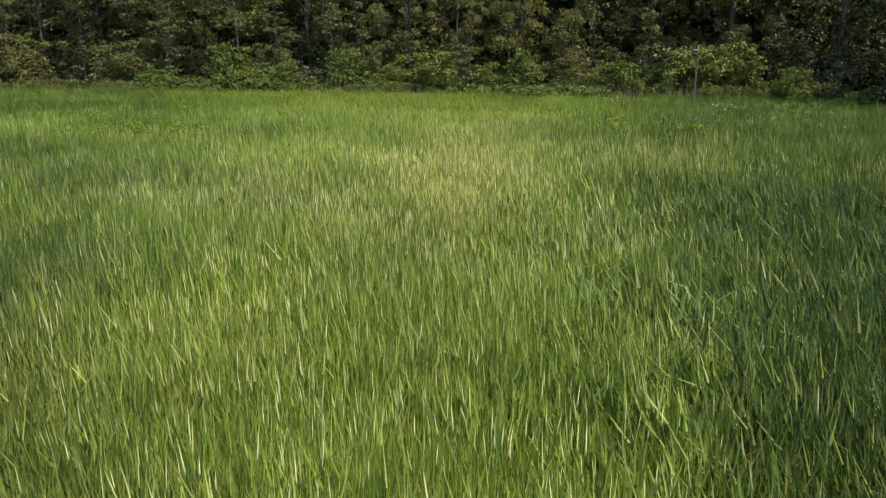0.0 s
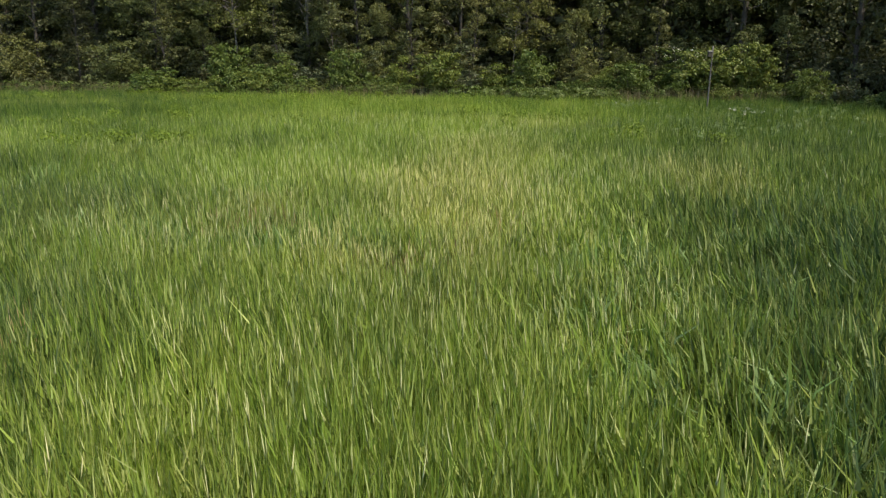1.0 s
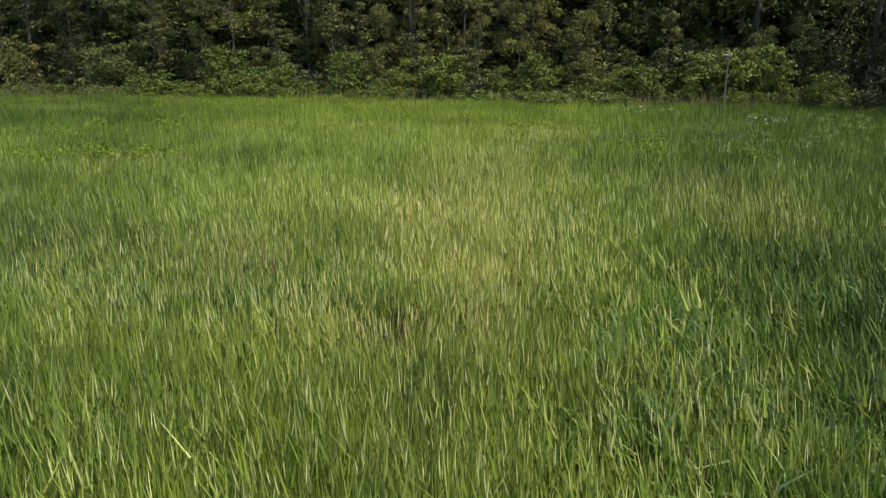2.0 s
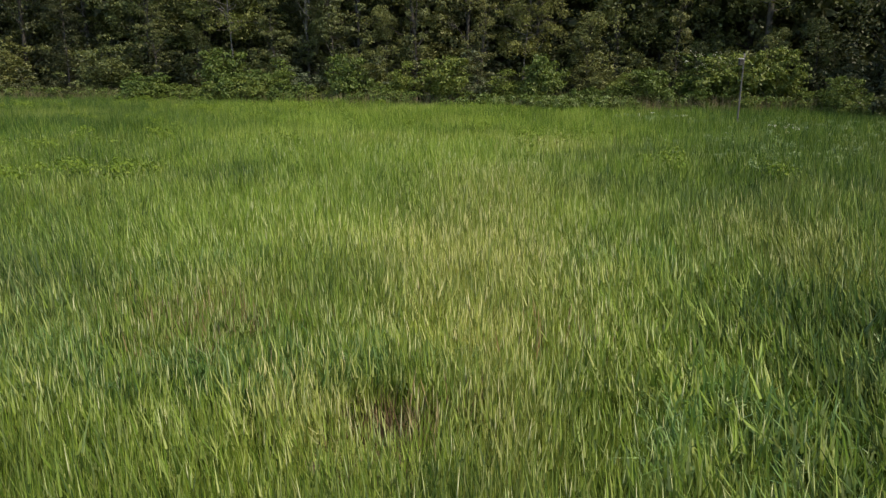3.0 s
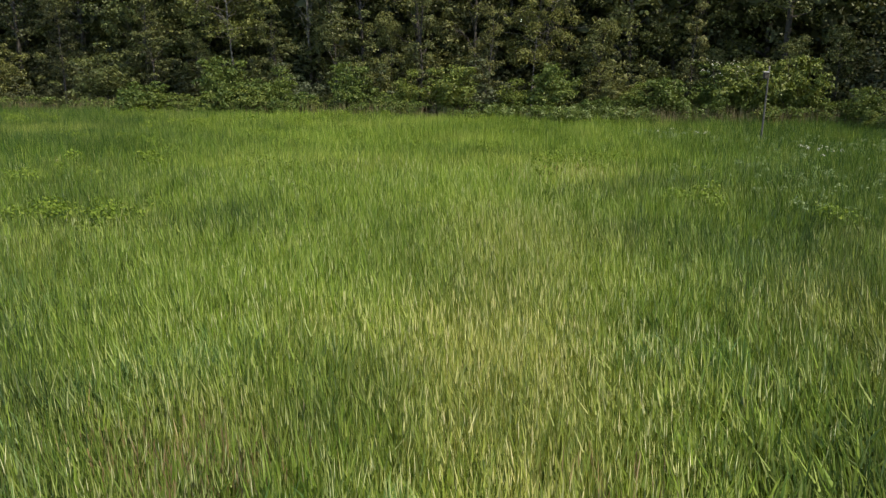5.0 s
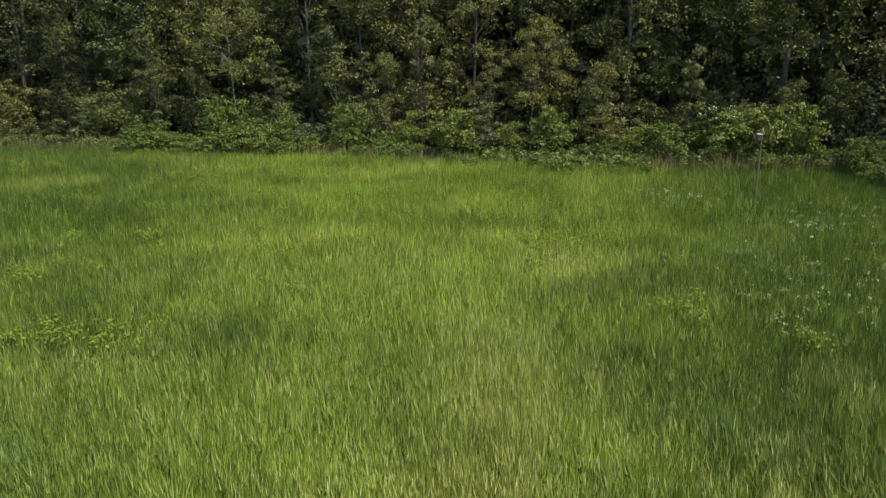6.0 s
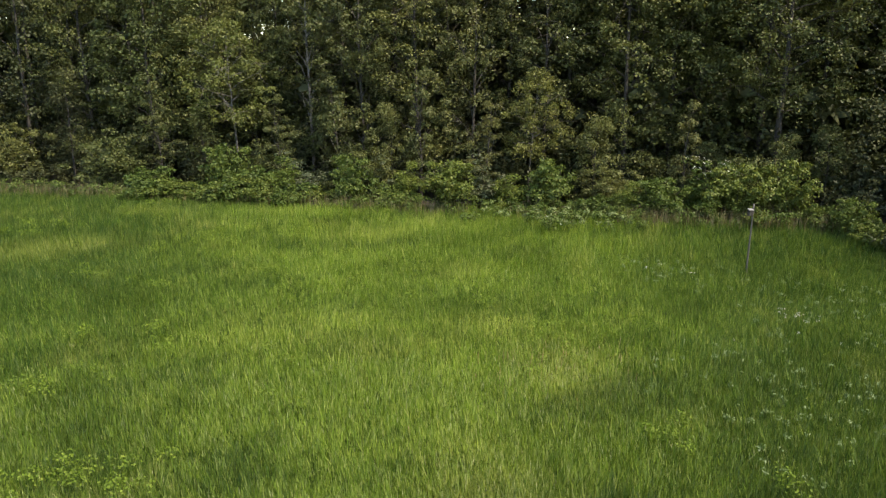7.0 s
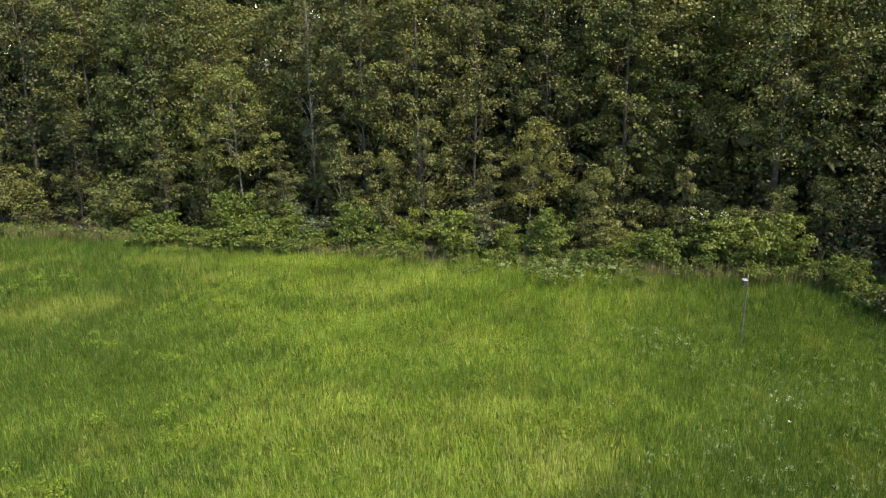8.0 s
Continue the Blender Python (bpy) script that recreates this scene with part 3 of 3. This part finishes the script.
# ---------------------------------------------------------------- the meadow
def ripeness(x, y):
    """Straw-coloured stretches of the meadow, 0 to 1."""
    r = np.clip(smooth_field(x, y, 21, 7.0) * 0.4 + smooth_field(x, y, 30, 2.6) * 0.3 + smooth_field(x, y, 33, 0.8) * 0.22 - 0.16, 0, 0.45)
    for cx, cy, rx, ry, a in ((0.1, 10.9, 1.1, 2.8, 0.92), (0.5, 14.6, 1.3, 3.2, 0.62), (-2.1, 9.7, 0.9, 0.6, 0.5), (-17.0, 32.0, 2.6, 1.2, 0.45), (-15.0, 40.4, 2.2, 0.8, 0.4), (0.3, 8.0, 1.6, 4.5, 0.30), (2.4, 21.8, 1.4, 2.4, 0.45), (0.2, 7.6, 0.4, 1.4, 0.8),
                              (-0.9, 7.6, 0.7, 0.6, 0.85), (-1.4, 11.6, 0.9, 0.8, 0.4), (-3.6, 9.0, 1.2, 1.0, 0.25),
                              (-15.8, 33.4, 3.0, 1.6, 0.4), (-3.7, 35.7, 2.6, 1.5, 0.4), (-0.2, 29.7, 1.5, 1.0, 0.4),
                              (-5.0, 24.0, 2.0, 2.2, 0.28), (-2.1, 8.6, 0.6, 0.4, 0.4), (-0.6, 7.4, 2.2, 1.1, 0.35), (-0.1, 8.2, 0.35, 0.3, 0.5), (0.1, 8.7, 0.45, 0.7, 0.9)):
        r = np.maximum(r, a * np.exp(-((x - cx) / rx) ** 2 - ((y - cy) / ry) ** 2))
    return r


def rank_and_dimming(x, y):
    """Rank blue-green stretches, plus dimming painted on both sides of the field, 0 to 1."""
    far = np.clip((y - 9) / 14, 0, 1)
    # falloff of light towards both sides, put into the grass colour
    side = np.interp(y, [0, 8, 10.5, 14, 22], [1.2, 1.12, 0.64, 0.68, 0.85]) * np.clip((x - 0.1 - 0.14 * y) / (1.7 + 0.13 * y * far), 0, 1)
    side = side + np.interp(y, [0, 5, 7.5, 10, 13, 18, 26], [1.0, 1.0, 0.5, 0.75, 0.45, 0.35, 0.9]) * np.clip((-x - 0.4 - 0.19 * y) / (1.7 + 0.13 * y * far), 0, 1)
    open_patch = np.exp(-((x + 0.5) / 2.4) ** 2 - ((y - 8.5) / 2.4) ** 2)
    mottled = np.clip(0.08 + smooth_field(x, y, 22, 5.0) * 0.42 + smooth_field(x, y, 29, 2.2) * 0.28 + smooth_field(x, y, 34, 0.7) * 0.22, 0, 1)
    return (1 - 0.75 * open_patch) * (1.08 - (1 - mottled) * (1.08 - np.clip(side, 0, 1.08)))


def bare_spot(x, y):
    return np.exp(-((x + 0.53) / 0.22) ** 2 - ((y - 7.72) / 0.30) ** 2)


def scatter(rs, density, x0, x1, y0, y1, inner=True):
    """Random spots on the field, in bands that fade into one another; inner: the fine sward up the middle of the field (True) or the rest (False)."""
    n = int(density * (x1 - x0) * (y1 - y0 + 1.6))
    x, y = rs.uniform(x0, x1, n), rs.uniform(y0 - 0.8, y1 + 0.8, n)
    band = y + rs.uniform(-0.8, 0.8, n)
    keep = (band >= y0) & (band < y1) & (y < edge_y(x) + 1.2) & (x < 16.0 + 0.14 * y) & (rs.uniform(size=n) > bare_spot(x, y) * 1.6)
    blur = rs.uniform(-1, 1, n)
    fine = (np.abs(x) + 1.6 * blur < 3.4 + 0.64 * np.maximum(y, 0) + 1.2 * smooth_field(x, y, 35, 6.0)) & (y + 1.3 * blur + smooth_field(x, y, 36, 4.0) > -0.6)
    keep &= fine == inner
    return x[keep], y[keep]


def tallness(x, y):
    h = 0.49 + 0.07 * smooth_field(x, y, 23, 3.5) + 0.05 * smooth_field(x, y, 24, 1.1)
    return h * (1 - 0.45 * np.exp(-((x + 0.53) / 0.34) ** 2 - ((y - 7.45) / 0.42) ** 2))


def leaning(x, y):
    """How far the wind bends the grass sideways, as a share of its height."""
    return -0.03 + 0.03 * smooth_field(x, y, 25, 4.0) - 0.03 * np.clip(x - 0.6, 0, 2.6) * np.clip((20 - y) / 8, 0.2, 1)


def broad_leaved(x, y):
    """Where short broad grass leaves lean over beside the drier middle of the field, 0 to 1."""
    side = np.clip((x - 0.1 - 0.05 * y + 0.5 * smooth_field(x, y, 37, 1.6)) / 0.9, 0, 1)
    return side * np.clip((13 - y) / 5, 0, 1)


def blades(rs, tx, ty, each, width, segs, loose, droop, uneven, foot=0.0):
    """Tufts of bent grass blades: vertices, triangles and the two tints of each."""
    n = len(tx) * each
    tuft = np.repeat(np.arange(len(tx)), each)
    x, y = tx[tuft] + rs.normal(0, loose, n), ty[tuft] + rs.normal(0, loose, n)
    lift = np.clip(rs.normal(1.0, uneven, len(tx)), 0.5, 1.45)[tuft]
    h = tallness(x, y) * rs.uniform(0.5, 1.12, n) * lift
    lush = broad_leaved(x, y)
    h = h * (1 - (0.16 if foot < 0.5 else 0.0) * lush)
    az = rs.uniform(0, 2 * np.pi, n)
    bend = h * np.abs(rs.normal(droop, droop, n)) * (1 + 0.5 * lush)
    sway = rs.normal(0, droop * 0.9, (len(tx), 2))[tuft] * h[:, None]
    wind = np.stack([h * (leaning(x, y) - 0.12 * lush), 0.02 * h], -1)
    lodge = h * 0.30 * np.clip(smooth_field(x, y, 27, 6.0) - 0.15, 0, 1) * np.clip((y - 6) / 12, 0.15, 1)
    way = 2.2 * smooth_field(x, y, 28, 9.0)
    lodged = np.stack([np.cos(way) * lodge, np.sin(way) * lodge], -1)
    tip = (np.stack([np.cos(az) * bend, np.sin(az) * bend], -1) + wind + sway + lodged) * (1 - foot)
    face = rs.uniform(0, np.pi, n)
    side = np.stack([np.cos(face), np.sin(face)], -1) * (width * (1 + 0.75 * lush) * np.interp(y, [2, 8], [0.6, 1.0]) * rs.uniform(0.5, 1.4, n) / 2)[:, None]
    z0 = ground_z(x, y) + foot * h
    h = h * (1 - foot)
    drop = 0.5 * (tip ** 2).sum(1) / h
    P = np.stack([x, y], -1)
    rows = []
    for k in range(segs):
        s = k / segs
        c = P + tip * s ** 2
        z = z0 + h * s - drop * s ** 3
        wd = 1.0 - 0.35 * s
        rows += [np.column_stack([c - side * wd, z]), np.column_stack([c + side * wd, z])]
    rows.append(np.column_stack([P + tip, z0 + h - drop]))
    m = len(rows)
    V = np.stack(rows, 1).reshape(-1, 3)
    i = np.arange(n)[:, None] * m
    T = []
    for k in range(segs - 1):
        a = 2 * k
        T += [i + [[a, a + 1, a + 3]], i + [[a, a + 3, a + 2]]]
    a = 2 * (segs - 1)
    T.append(i + [[a, a + 1, a + 2]])
    ripe = np.clip(ripeness(x, y) + rs.normal(0, 0.12, n) + rs.normal(0, 0.10, len(tx))[tuft], 0, 1)
    rank_dim = np.clip(rank_and_dimming(x, y) + rs.normal(0, 0.15, n) + rs.normal(0, 0.25, len(tx))[tuft], 0, 1)
    return V, np.concatenate(T), np.repeat(ripe, m), np.repeat(rank_dim, m)


def meadow(name, label, seed, each, width, segs, loose, droop, uneven, zones, foot=0.0, mat=M_GRASS):
    rs = np.random.RandomState(seed)
    xs, ys = zip(*[scatter(rs, z[0] / each, *z[1:]) for z in zones])
    V, T, ripe, rank_dim = blades(rs, np.concatenate(xs), np.concatenate(ys), each, width, segs, loose, droop, uneven, foot)
    me = np_mesh(name, V, T, [mat], ripe=ripe, rank_dim=rank_dim)
    tagged(new(name, me), label, "grass", kind="stuff")


meadow("near_grass", "dense tall green meadow grass blades with straw-tinted patches", 41, 12, 0.009, 1, 0.045, 0.035, 0.14,
       [(1450, -9, 9, -3, 6), (900, -12, 12, 6, 11), (560, -15, 15, 11, 16)])
meadow("upper_grass", "short bright upper leaves of the near meadow grass", 46, 10, 0.0110, 1, 0.05, 0.15, 0.24,
       [(1200, -9, 9, -3, 1.0), (3900, -9, 9, 1.0, 6), (2300, -12, 12, 6, 11), (1600, -15, 15, 11, 16), (750, -18, 18, 16, 21)], 0.70, M_GRASS_TIP)
meadow("middle_grass", "tall green meadow grass further out in the field", 42, 9, 0.0130, 1, 0.085, 0.15, 0.24,
       [(250, -15, 15, 12, 16), (980, -20, 19, 16, 24), (700, -26, 20, 24, 32)], 0.55)
meadow("far_grass", "green meadow grass running up to the edge of the wood", 43, 9, 0.018, 1, 0.10, 0.12, 0.20,
       [(380, -34, 21, 32, 50)], 0.3)
meadow("outer_grass", "green meadow grass round the rest of the field", 45, 9, 0.026, 1, 0.12, 0.12, 0.18,
       [(95, -36, 18, -14, 49, False)], 0.15)


def seed_heads(name, label, seed, zones, thick):
    """Grass stalks that end in a slim pale spike."""
    rs = np.random.RandomState(seed)
    xs, ys = zip(*[scatter(rs, *z) for z in zones])
    x, y = np.concatenate(xs), np.concatenate(ys)
    keep = rs.uniform(size=len(x)) < 0.35 + 0.65 * np.clip(ripeness(x, y) * 2 + 0.3 * smooth_field(x, y, 26, 2.0), 0, 1) - 0.5 * rank_and_dimming(x, y)
    x, y = x[keep], y[keep]
    n = len(x)
    h = tallness(x, y) * rs.uniform(0.9, 1.2, n)
    lean = np.stack([leaning(x, y) + rs.normal(0.0, 0.06, n), rs.normal(0.01, 0.06, n)], -1) * h[:, None]
    ln = rs.uniform(0.10, 0.22, n)
    r = thick * rs.uniform(0.7, 1.2, n)
    z0 = ground_z(x, y)
    base = np.column_stack([x, y, z0])
    top = np.column_stack([x + lean[:, 0], y + lean[:, 1], z0 + h])
    d = (top - base) / h[:, None]
    d[:, :2] *= 1.6
    a0 = rs.uniform(0, 2 * np.pi, n)
    rows = [base + np.column_stack([r * 0.18, r * 0, r * 0]), base - np.column_stack([r * 0.18, r * 0, r * 0]), top]
    mid = top + d * (ln * 0.35)[:, None]
    for k in range(3):
        a = a0 + k * 2 * np.pi / 3
        rows.append(mid + np.column_stack([np.cos(a) * r, np.sin(a) * r, r * 0]))
    rows.append(top + d * ln[:, None])
    V = np.stack(rows, 1).reshape(-1, 3)
    i = np.arange(n)[:, None] * 7
    T = [i + [[0, 1, 2]]]
    for k in range(3):
        p, q = 3 + k, 3 + (k + 1) % 3
        T += [i + [[2, q, p]], i + [[p, q, 6]]]
    ripe = np.clip(ripeness(x, y) * 1.4 + rs.uniform(0, 0.3, n), 0, 1)
    rank_dim = np.clip(rank_and_dimming(x, y) + rs.normal(0, 0.2, n), 0, 1)
    me = np_mesh(name, V, np.concatenate(T), [M_SEED], ripe=np.repeat(ripe, 7), rank_dim=np.repeat(rank_dim, 7))
    tagged(new(name, me), label, "grass", kind="stuff")


seed_heads("seed_stalks", "slim pale seed heads on stalks above the meadow grass", 44,
           [(130, -9, 9, -3, 6), (110, -12, 12, 6, 12), (45, -18, 18, 12, 22)], 0.0038)


def weeds(name, label, seed, places, leaf, mat, leaves, spread, z_lo, z_hi):
    """Broad-leaved plants in the grass: leaves in loose tufts at canopy height."""
    rs = np.random.RandomState(seed)
    P = np.asarray(places)
    c = np.column_stack([P[:, 0], P[:, 1], ground_z(P[:, 0], P[:, 1]) + rs.uniform(z_lo, z_hi, len(P))])
    V, T = leaf_cloud(rs, c, np.full(len(P), spread), leaves * len(P), leaf, 0.9, 0.6)
    tagged(new(name, np_mesh(name, V, T, [mat])), label, "wild plants", kind="stuff")


def spots(rs, groups):
    out = []
    for cx, cy, r, n in groups:
        for _ in range(n):
            a, d = rs.uniform(0, 6.283), r * math.sqrt(rs.uniform(0, 1))
            out.append((cx + d * math.cos(a), cy + d * math.sin(a)))
    return out


wr = random.Random(8)
HERB_PATCHES = [(-2.7, 8.2, 0.55, 28), (-3.5, 8.9, 0.6, 28), (-3.0, 10.3, 0.5, 16), (1.3, 5.9, 0.6, 20), (2.4, 5.0, 0.6, 18), (1.9, 4.2, 0.5, 16), (1.2, 6.8, 0.5, 16), (-1.05, 8.35, 0.38, 20), (-1.6, 8.1, 0.4, 18), (-3.2, 8.4, 0.5, 22), (-2.6, 11.0, 0.6, 16), (1.5, 7.4, 0.5, 22), (2.1, 6.1, 0.5, 22), (0.9, 5.0, 0.35, 14), (4.2, 10.4, 0.6, 18),
                (3.2, 13.5, 0.8, 20), (-0.5, 8.6, 0.3, 8), (3.0, 8.2, 0.5, 18), (-5.5, 12.5, 0.8, 20), (1.6, 10.8, 0.5, 14)]
weeds("yellow_weeds", "lime-green broad-leaved weeds among the grass", 51,
      spots(wr, [(-7.2, 16.3, 0.9, 13), (-4.5, 21.5, 0.7, 6), (-8.6, 20.3, 0.9, 6), (-14, 39.5, 2.0, 20), (-18.4, 35.7, 1.6, 14), (2.8, 23.6, 1.2, 12),
                 (2.2, 21.2, 0.8, 6), (-4.4, 38.2, 1.6, 10), (-10.7, 34.0, 1.2, 8)]
            + [(wr.uniform(-13, 6), wr.uniform(15, 36), wr.uniform(0.3, 0.9), wr.randint(2, 5)) for _ in range(34)]),
      0.055, M_WEED, 55, 0.24, 0.47, 0.62)
weeds("edge_weeds", "tall leafy weeds where the field meets the wood", 52,
      spots(wr, [(4.4, 37.0, 1.6, 30), (1.5, 37.6, 1.4, 10), (7.0, 36.4, 1.2, 10)] + [(x, edge_y(x) + 0.1, 0.9, 6) for x in range(-30, 17, 1)]),
      0.10, M_SHRUB, 50, 0.28, 0.35, 0.85)
weeds("pale_weeds", "grey-green leafy weeds in the grass on the right", 53,
      spots(wr, [(6.7, 28.9, 1.4, 34), (9.1, 22.0, 3.0, 60), (6.5, 20.0, 2.5, 44), (11.5, 26.0, 2.0, 34), (7.0, 17.5, 2.2, 36), (9.5, 27.0, 2.5, 30)]),
      0.042, M_PALE, 14, 0.09, 0.47, 0.64)


def curly_tufts():
    """Low patches of blue-green grass with short curling leaves."""
    rs = np.random.RandomState(55)
    P = np.asarray(spots(wr, HERB_PATCHES))
    V, T, ripe, rank_dim = blades(rs, P[:, 0], P[:, 1], 46, 0.012, 2, 0.09, 0.26, 0.12, 0.55)
    me = np_mesh("curly_tufts", V, T, [M_HERB], ripe=ripe * 0, rank_dim=rank_dim * 0.45)
    tagged(new("curly_tufts", me), "low tufts of blue-green grass with short curling leaves", "grass", kind="stuff")


curly_tufts()
weeds("pale_edge_weeds", "tall pale grey-green weeds before the shrubs", 56,
      spots(wr, [(4.5, 37.4, 1.3, 26), (6.6, 37.1, 1.0, 12), (2.6, 38.0, 0.8, 6)]), 0.075, M_PALE, 30, 0.16, 0.5, 0.85)
weeds("white_flowers", "small white flower heads in the grass", 54,
      spots(wr, [(9.1, 24.3, 0.6, 14), (6.7, 28.9, 1.1, 5), (1.5, 28.4, 0.1, 1), (8.5, 20.5, 3.0, 4), (4.4, 36.8, 1.2, 3)]),
      0.019, M_FLOWER, 12, 0.06, 0.58, 0.68)


def dead_patch():
    """A small bare spot with brown dead stalks."""
    rs = np.random.RandomState(61)
    n = 520
    x, y = -0.53 + rs.normal(0, 0.22, n), 7.75 + rs.normal(0, 0.32, n)
    h = rs.uniform(0.05, 0.34, n)
    az, face = rs.uniform(0, 6.283, n), rs.uniform(0, np.pi, n)
    side = np.stack([np.cos(face), np.sin(face)], -1) * 0.005
    z0 = ground_z(x, y)
    P, tip = np.stack([x, y], -1), np.stack([np.cos(az), np.sin(az)], -1) * (h * rs.uniform(0.1, 0.8, n))[:, None]
    V = np.stack([np.column_stack([P - side, z0]), np.column_stack([P + side, z0]), np.column_stack([P + tip, z0 + h])], 1).reshape(-1, 3)
    T = np.arange(n * 3).reshape(-1, 3)
    me = np_mesh("dead_stalks", V, T, [M_DRY], ripe=np.zeros(n * 3), rank_dim=np.zeros(n * 3))
    tagged(new("dead_stalks", me), "brown dead stalks on a small bare spot in the grass", "dead grass", kind="stuff")
    bm = bmesh.new()
    bmesh.ops.create_circle(bm, cap_ends=True, segments=28, radius=0.7)
    bmesh.ops.subdivide_edges(bm, edges=bm.edges[:], cuts=1)
    for v in bm.verts:
        r = v.co.xy.length
        v.co.x *= 0.8 + 0.25 * noise.noise(v.co * 4)
        v.co.z = 0.045 * (1 - r / 0.7) - 0.03 + 0.015 * noise.noise(v.co * 9)
    soil = tagged(new("bare_soil", from_bm("bare_soil", bm, M_SOIL)), "bare dark brown soil between the grass tufts", "soil", kind="structure")
    soil.location = (-0.53, 7.75, float(ground_z(np.array(-0.53), np.array(7.75))) + 0.02)


dead_patch()


def russet_stalks():
    """Loose stands of last year's reddish-brown stalks in the grass."""
    rs = np.random.RandomState(62)
    groups = [(-1.95, 9.05, 0.34, 250), (-2.5, 9.5, 0.3, 70), (0.5, 8.8, 0.25, 50), (-0.2, 7.7, 0.2, 40), (1.05, 5.5, 0.25, 36), (-2.8, 5.3, 0.25, 50), (1.9, 21.6, 0.8, 80), (3.2, 22.0, 0.8, 60)]
    x = np.concatenate([rs.normal(g[0], g[2], g[3]) for g in groups])
    y = np.concatenate([rs.normal(g[1], g[2], g[3]) for g in groups])
    n = len(x)
    h = tallness(x, y) * rs.uniform(0.85, 1.2, n)
    face = rs.uniform(0, np.pi, n)
    side = np.stack([np.cos(face), np.sin(face)], -1) * np.interp(y, [4, 22], [0.0035, 0.007])[:, None]
    z0 = ground_z(x, y)
    P, tip = np.stack([x, y], -1), rs.normal(0, 0.05, (n, 2))
    V = np.stack([np.column_stack([P - side * 0.4, z0]), np.column_stack([P + side * 0.4, z0]), np.column_stack([P + tip * 0.75 - side, z0 + h * 0.75]),
                  np.column_stack([P + tip * 0.75 + side, z0 + h * 0.75]), np.column_stack([P + tip, z0 + h])], 1).reshape(-1, 3)
    i = np.arange(n)[:, None] * 5
    T = np.concatenate([i + [[0, 1, 3]], i + [[0, 3, 2]], i + [[2, 3, 4]]])
    me = np_mesh("russet_stalks", V, T, [M_RUSSET], ripe=np.zeros(n * 5), rank_dim=np.zeros(n * 5))
    tagged(new("russet_stalks", me), "reddish-brown dry stalks standing in the green grass", "dead grass", kind="stuff")


russet_stalks()


def fringe():
    """Pale dry stalks of last year where the field meets the wood."""
    rs = np.random.RandomState(71)
    n = 6400
    x = rs.uniform(-30, 16.5, n)
    y = edge_y(x) - 0.15 + rs.normal(0, 0.28, n)
    keep = smooth_field(x, y, 72, 5.0) + np.where(x < -13, 0.3, np.where(x > 8, 0.8, 0.0)) > rs.uniform(-0.6, 0.6, n)
    x, y = x[keep], y[keep]
    n = len(x)
    h = rs.uniform(0.55, 1.05, n)
    face = rs.uniform(0, np.pi, n)
    side = np.stack([np.cos(face), np.sin(face)], -1) * 0.013
    z0 = ground_z(x, y)
    P, tip = np.stack([x, y], -1), rs.normal(0, 0.08, (n, 2))
    V = np.stack([np.column_stack([P - side, z0]), np.column_stack([P + side, z0]), np.column_stack([P + tip, z0 + h])], 1).reshape(-1, 3)
    me = np_mesh("dry_fringe", V, np.arange(n * 3).reshape(-1, 3), [M_STRAW], ripe=np.zeros(n * 3), rank_dim=np.zeros(n * 3))
    tagged(new("dry_fringe", me), "pale dry weed stalks along the edge of the wood", "dead grass", kind="stuff")


fringe()
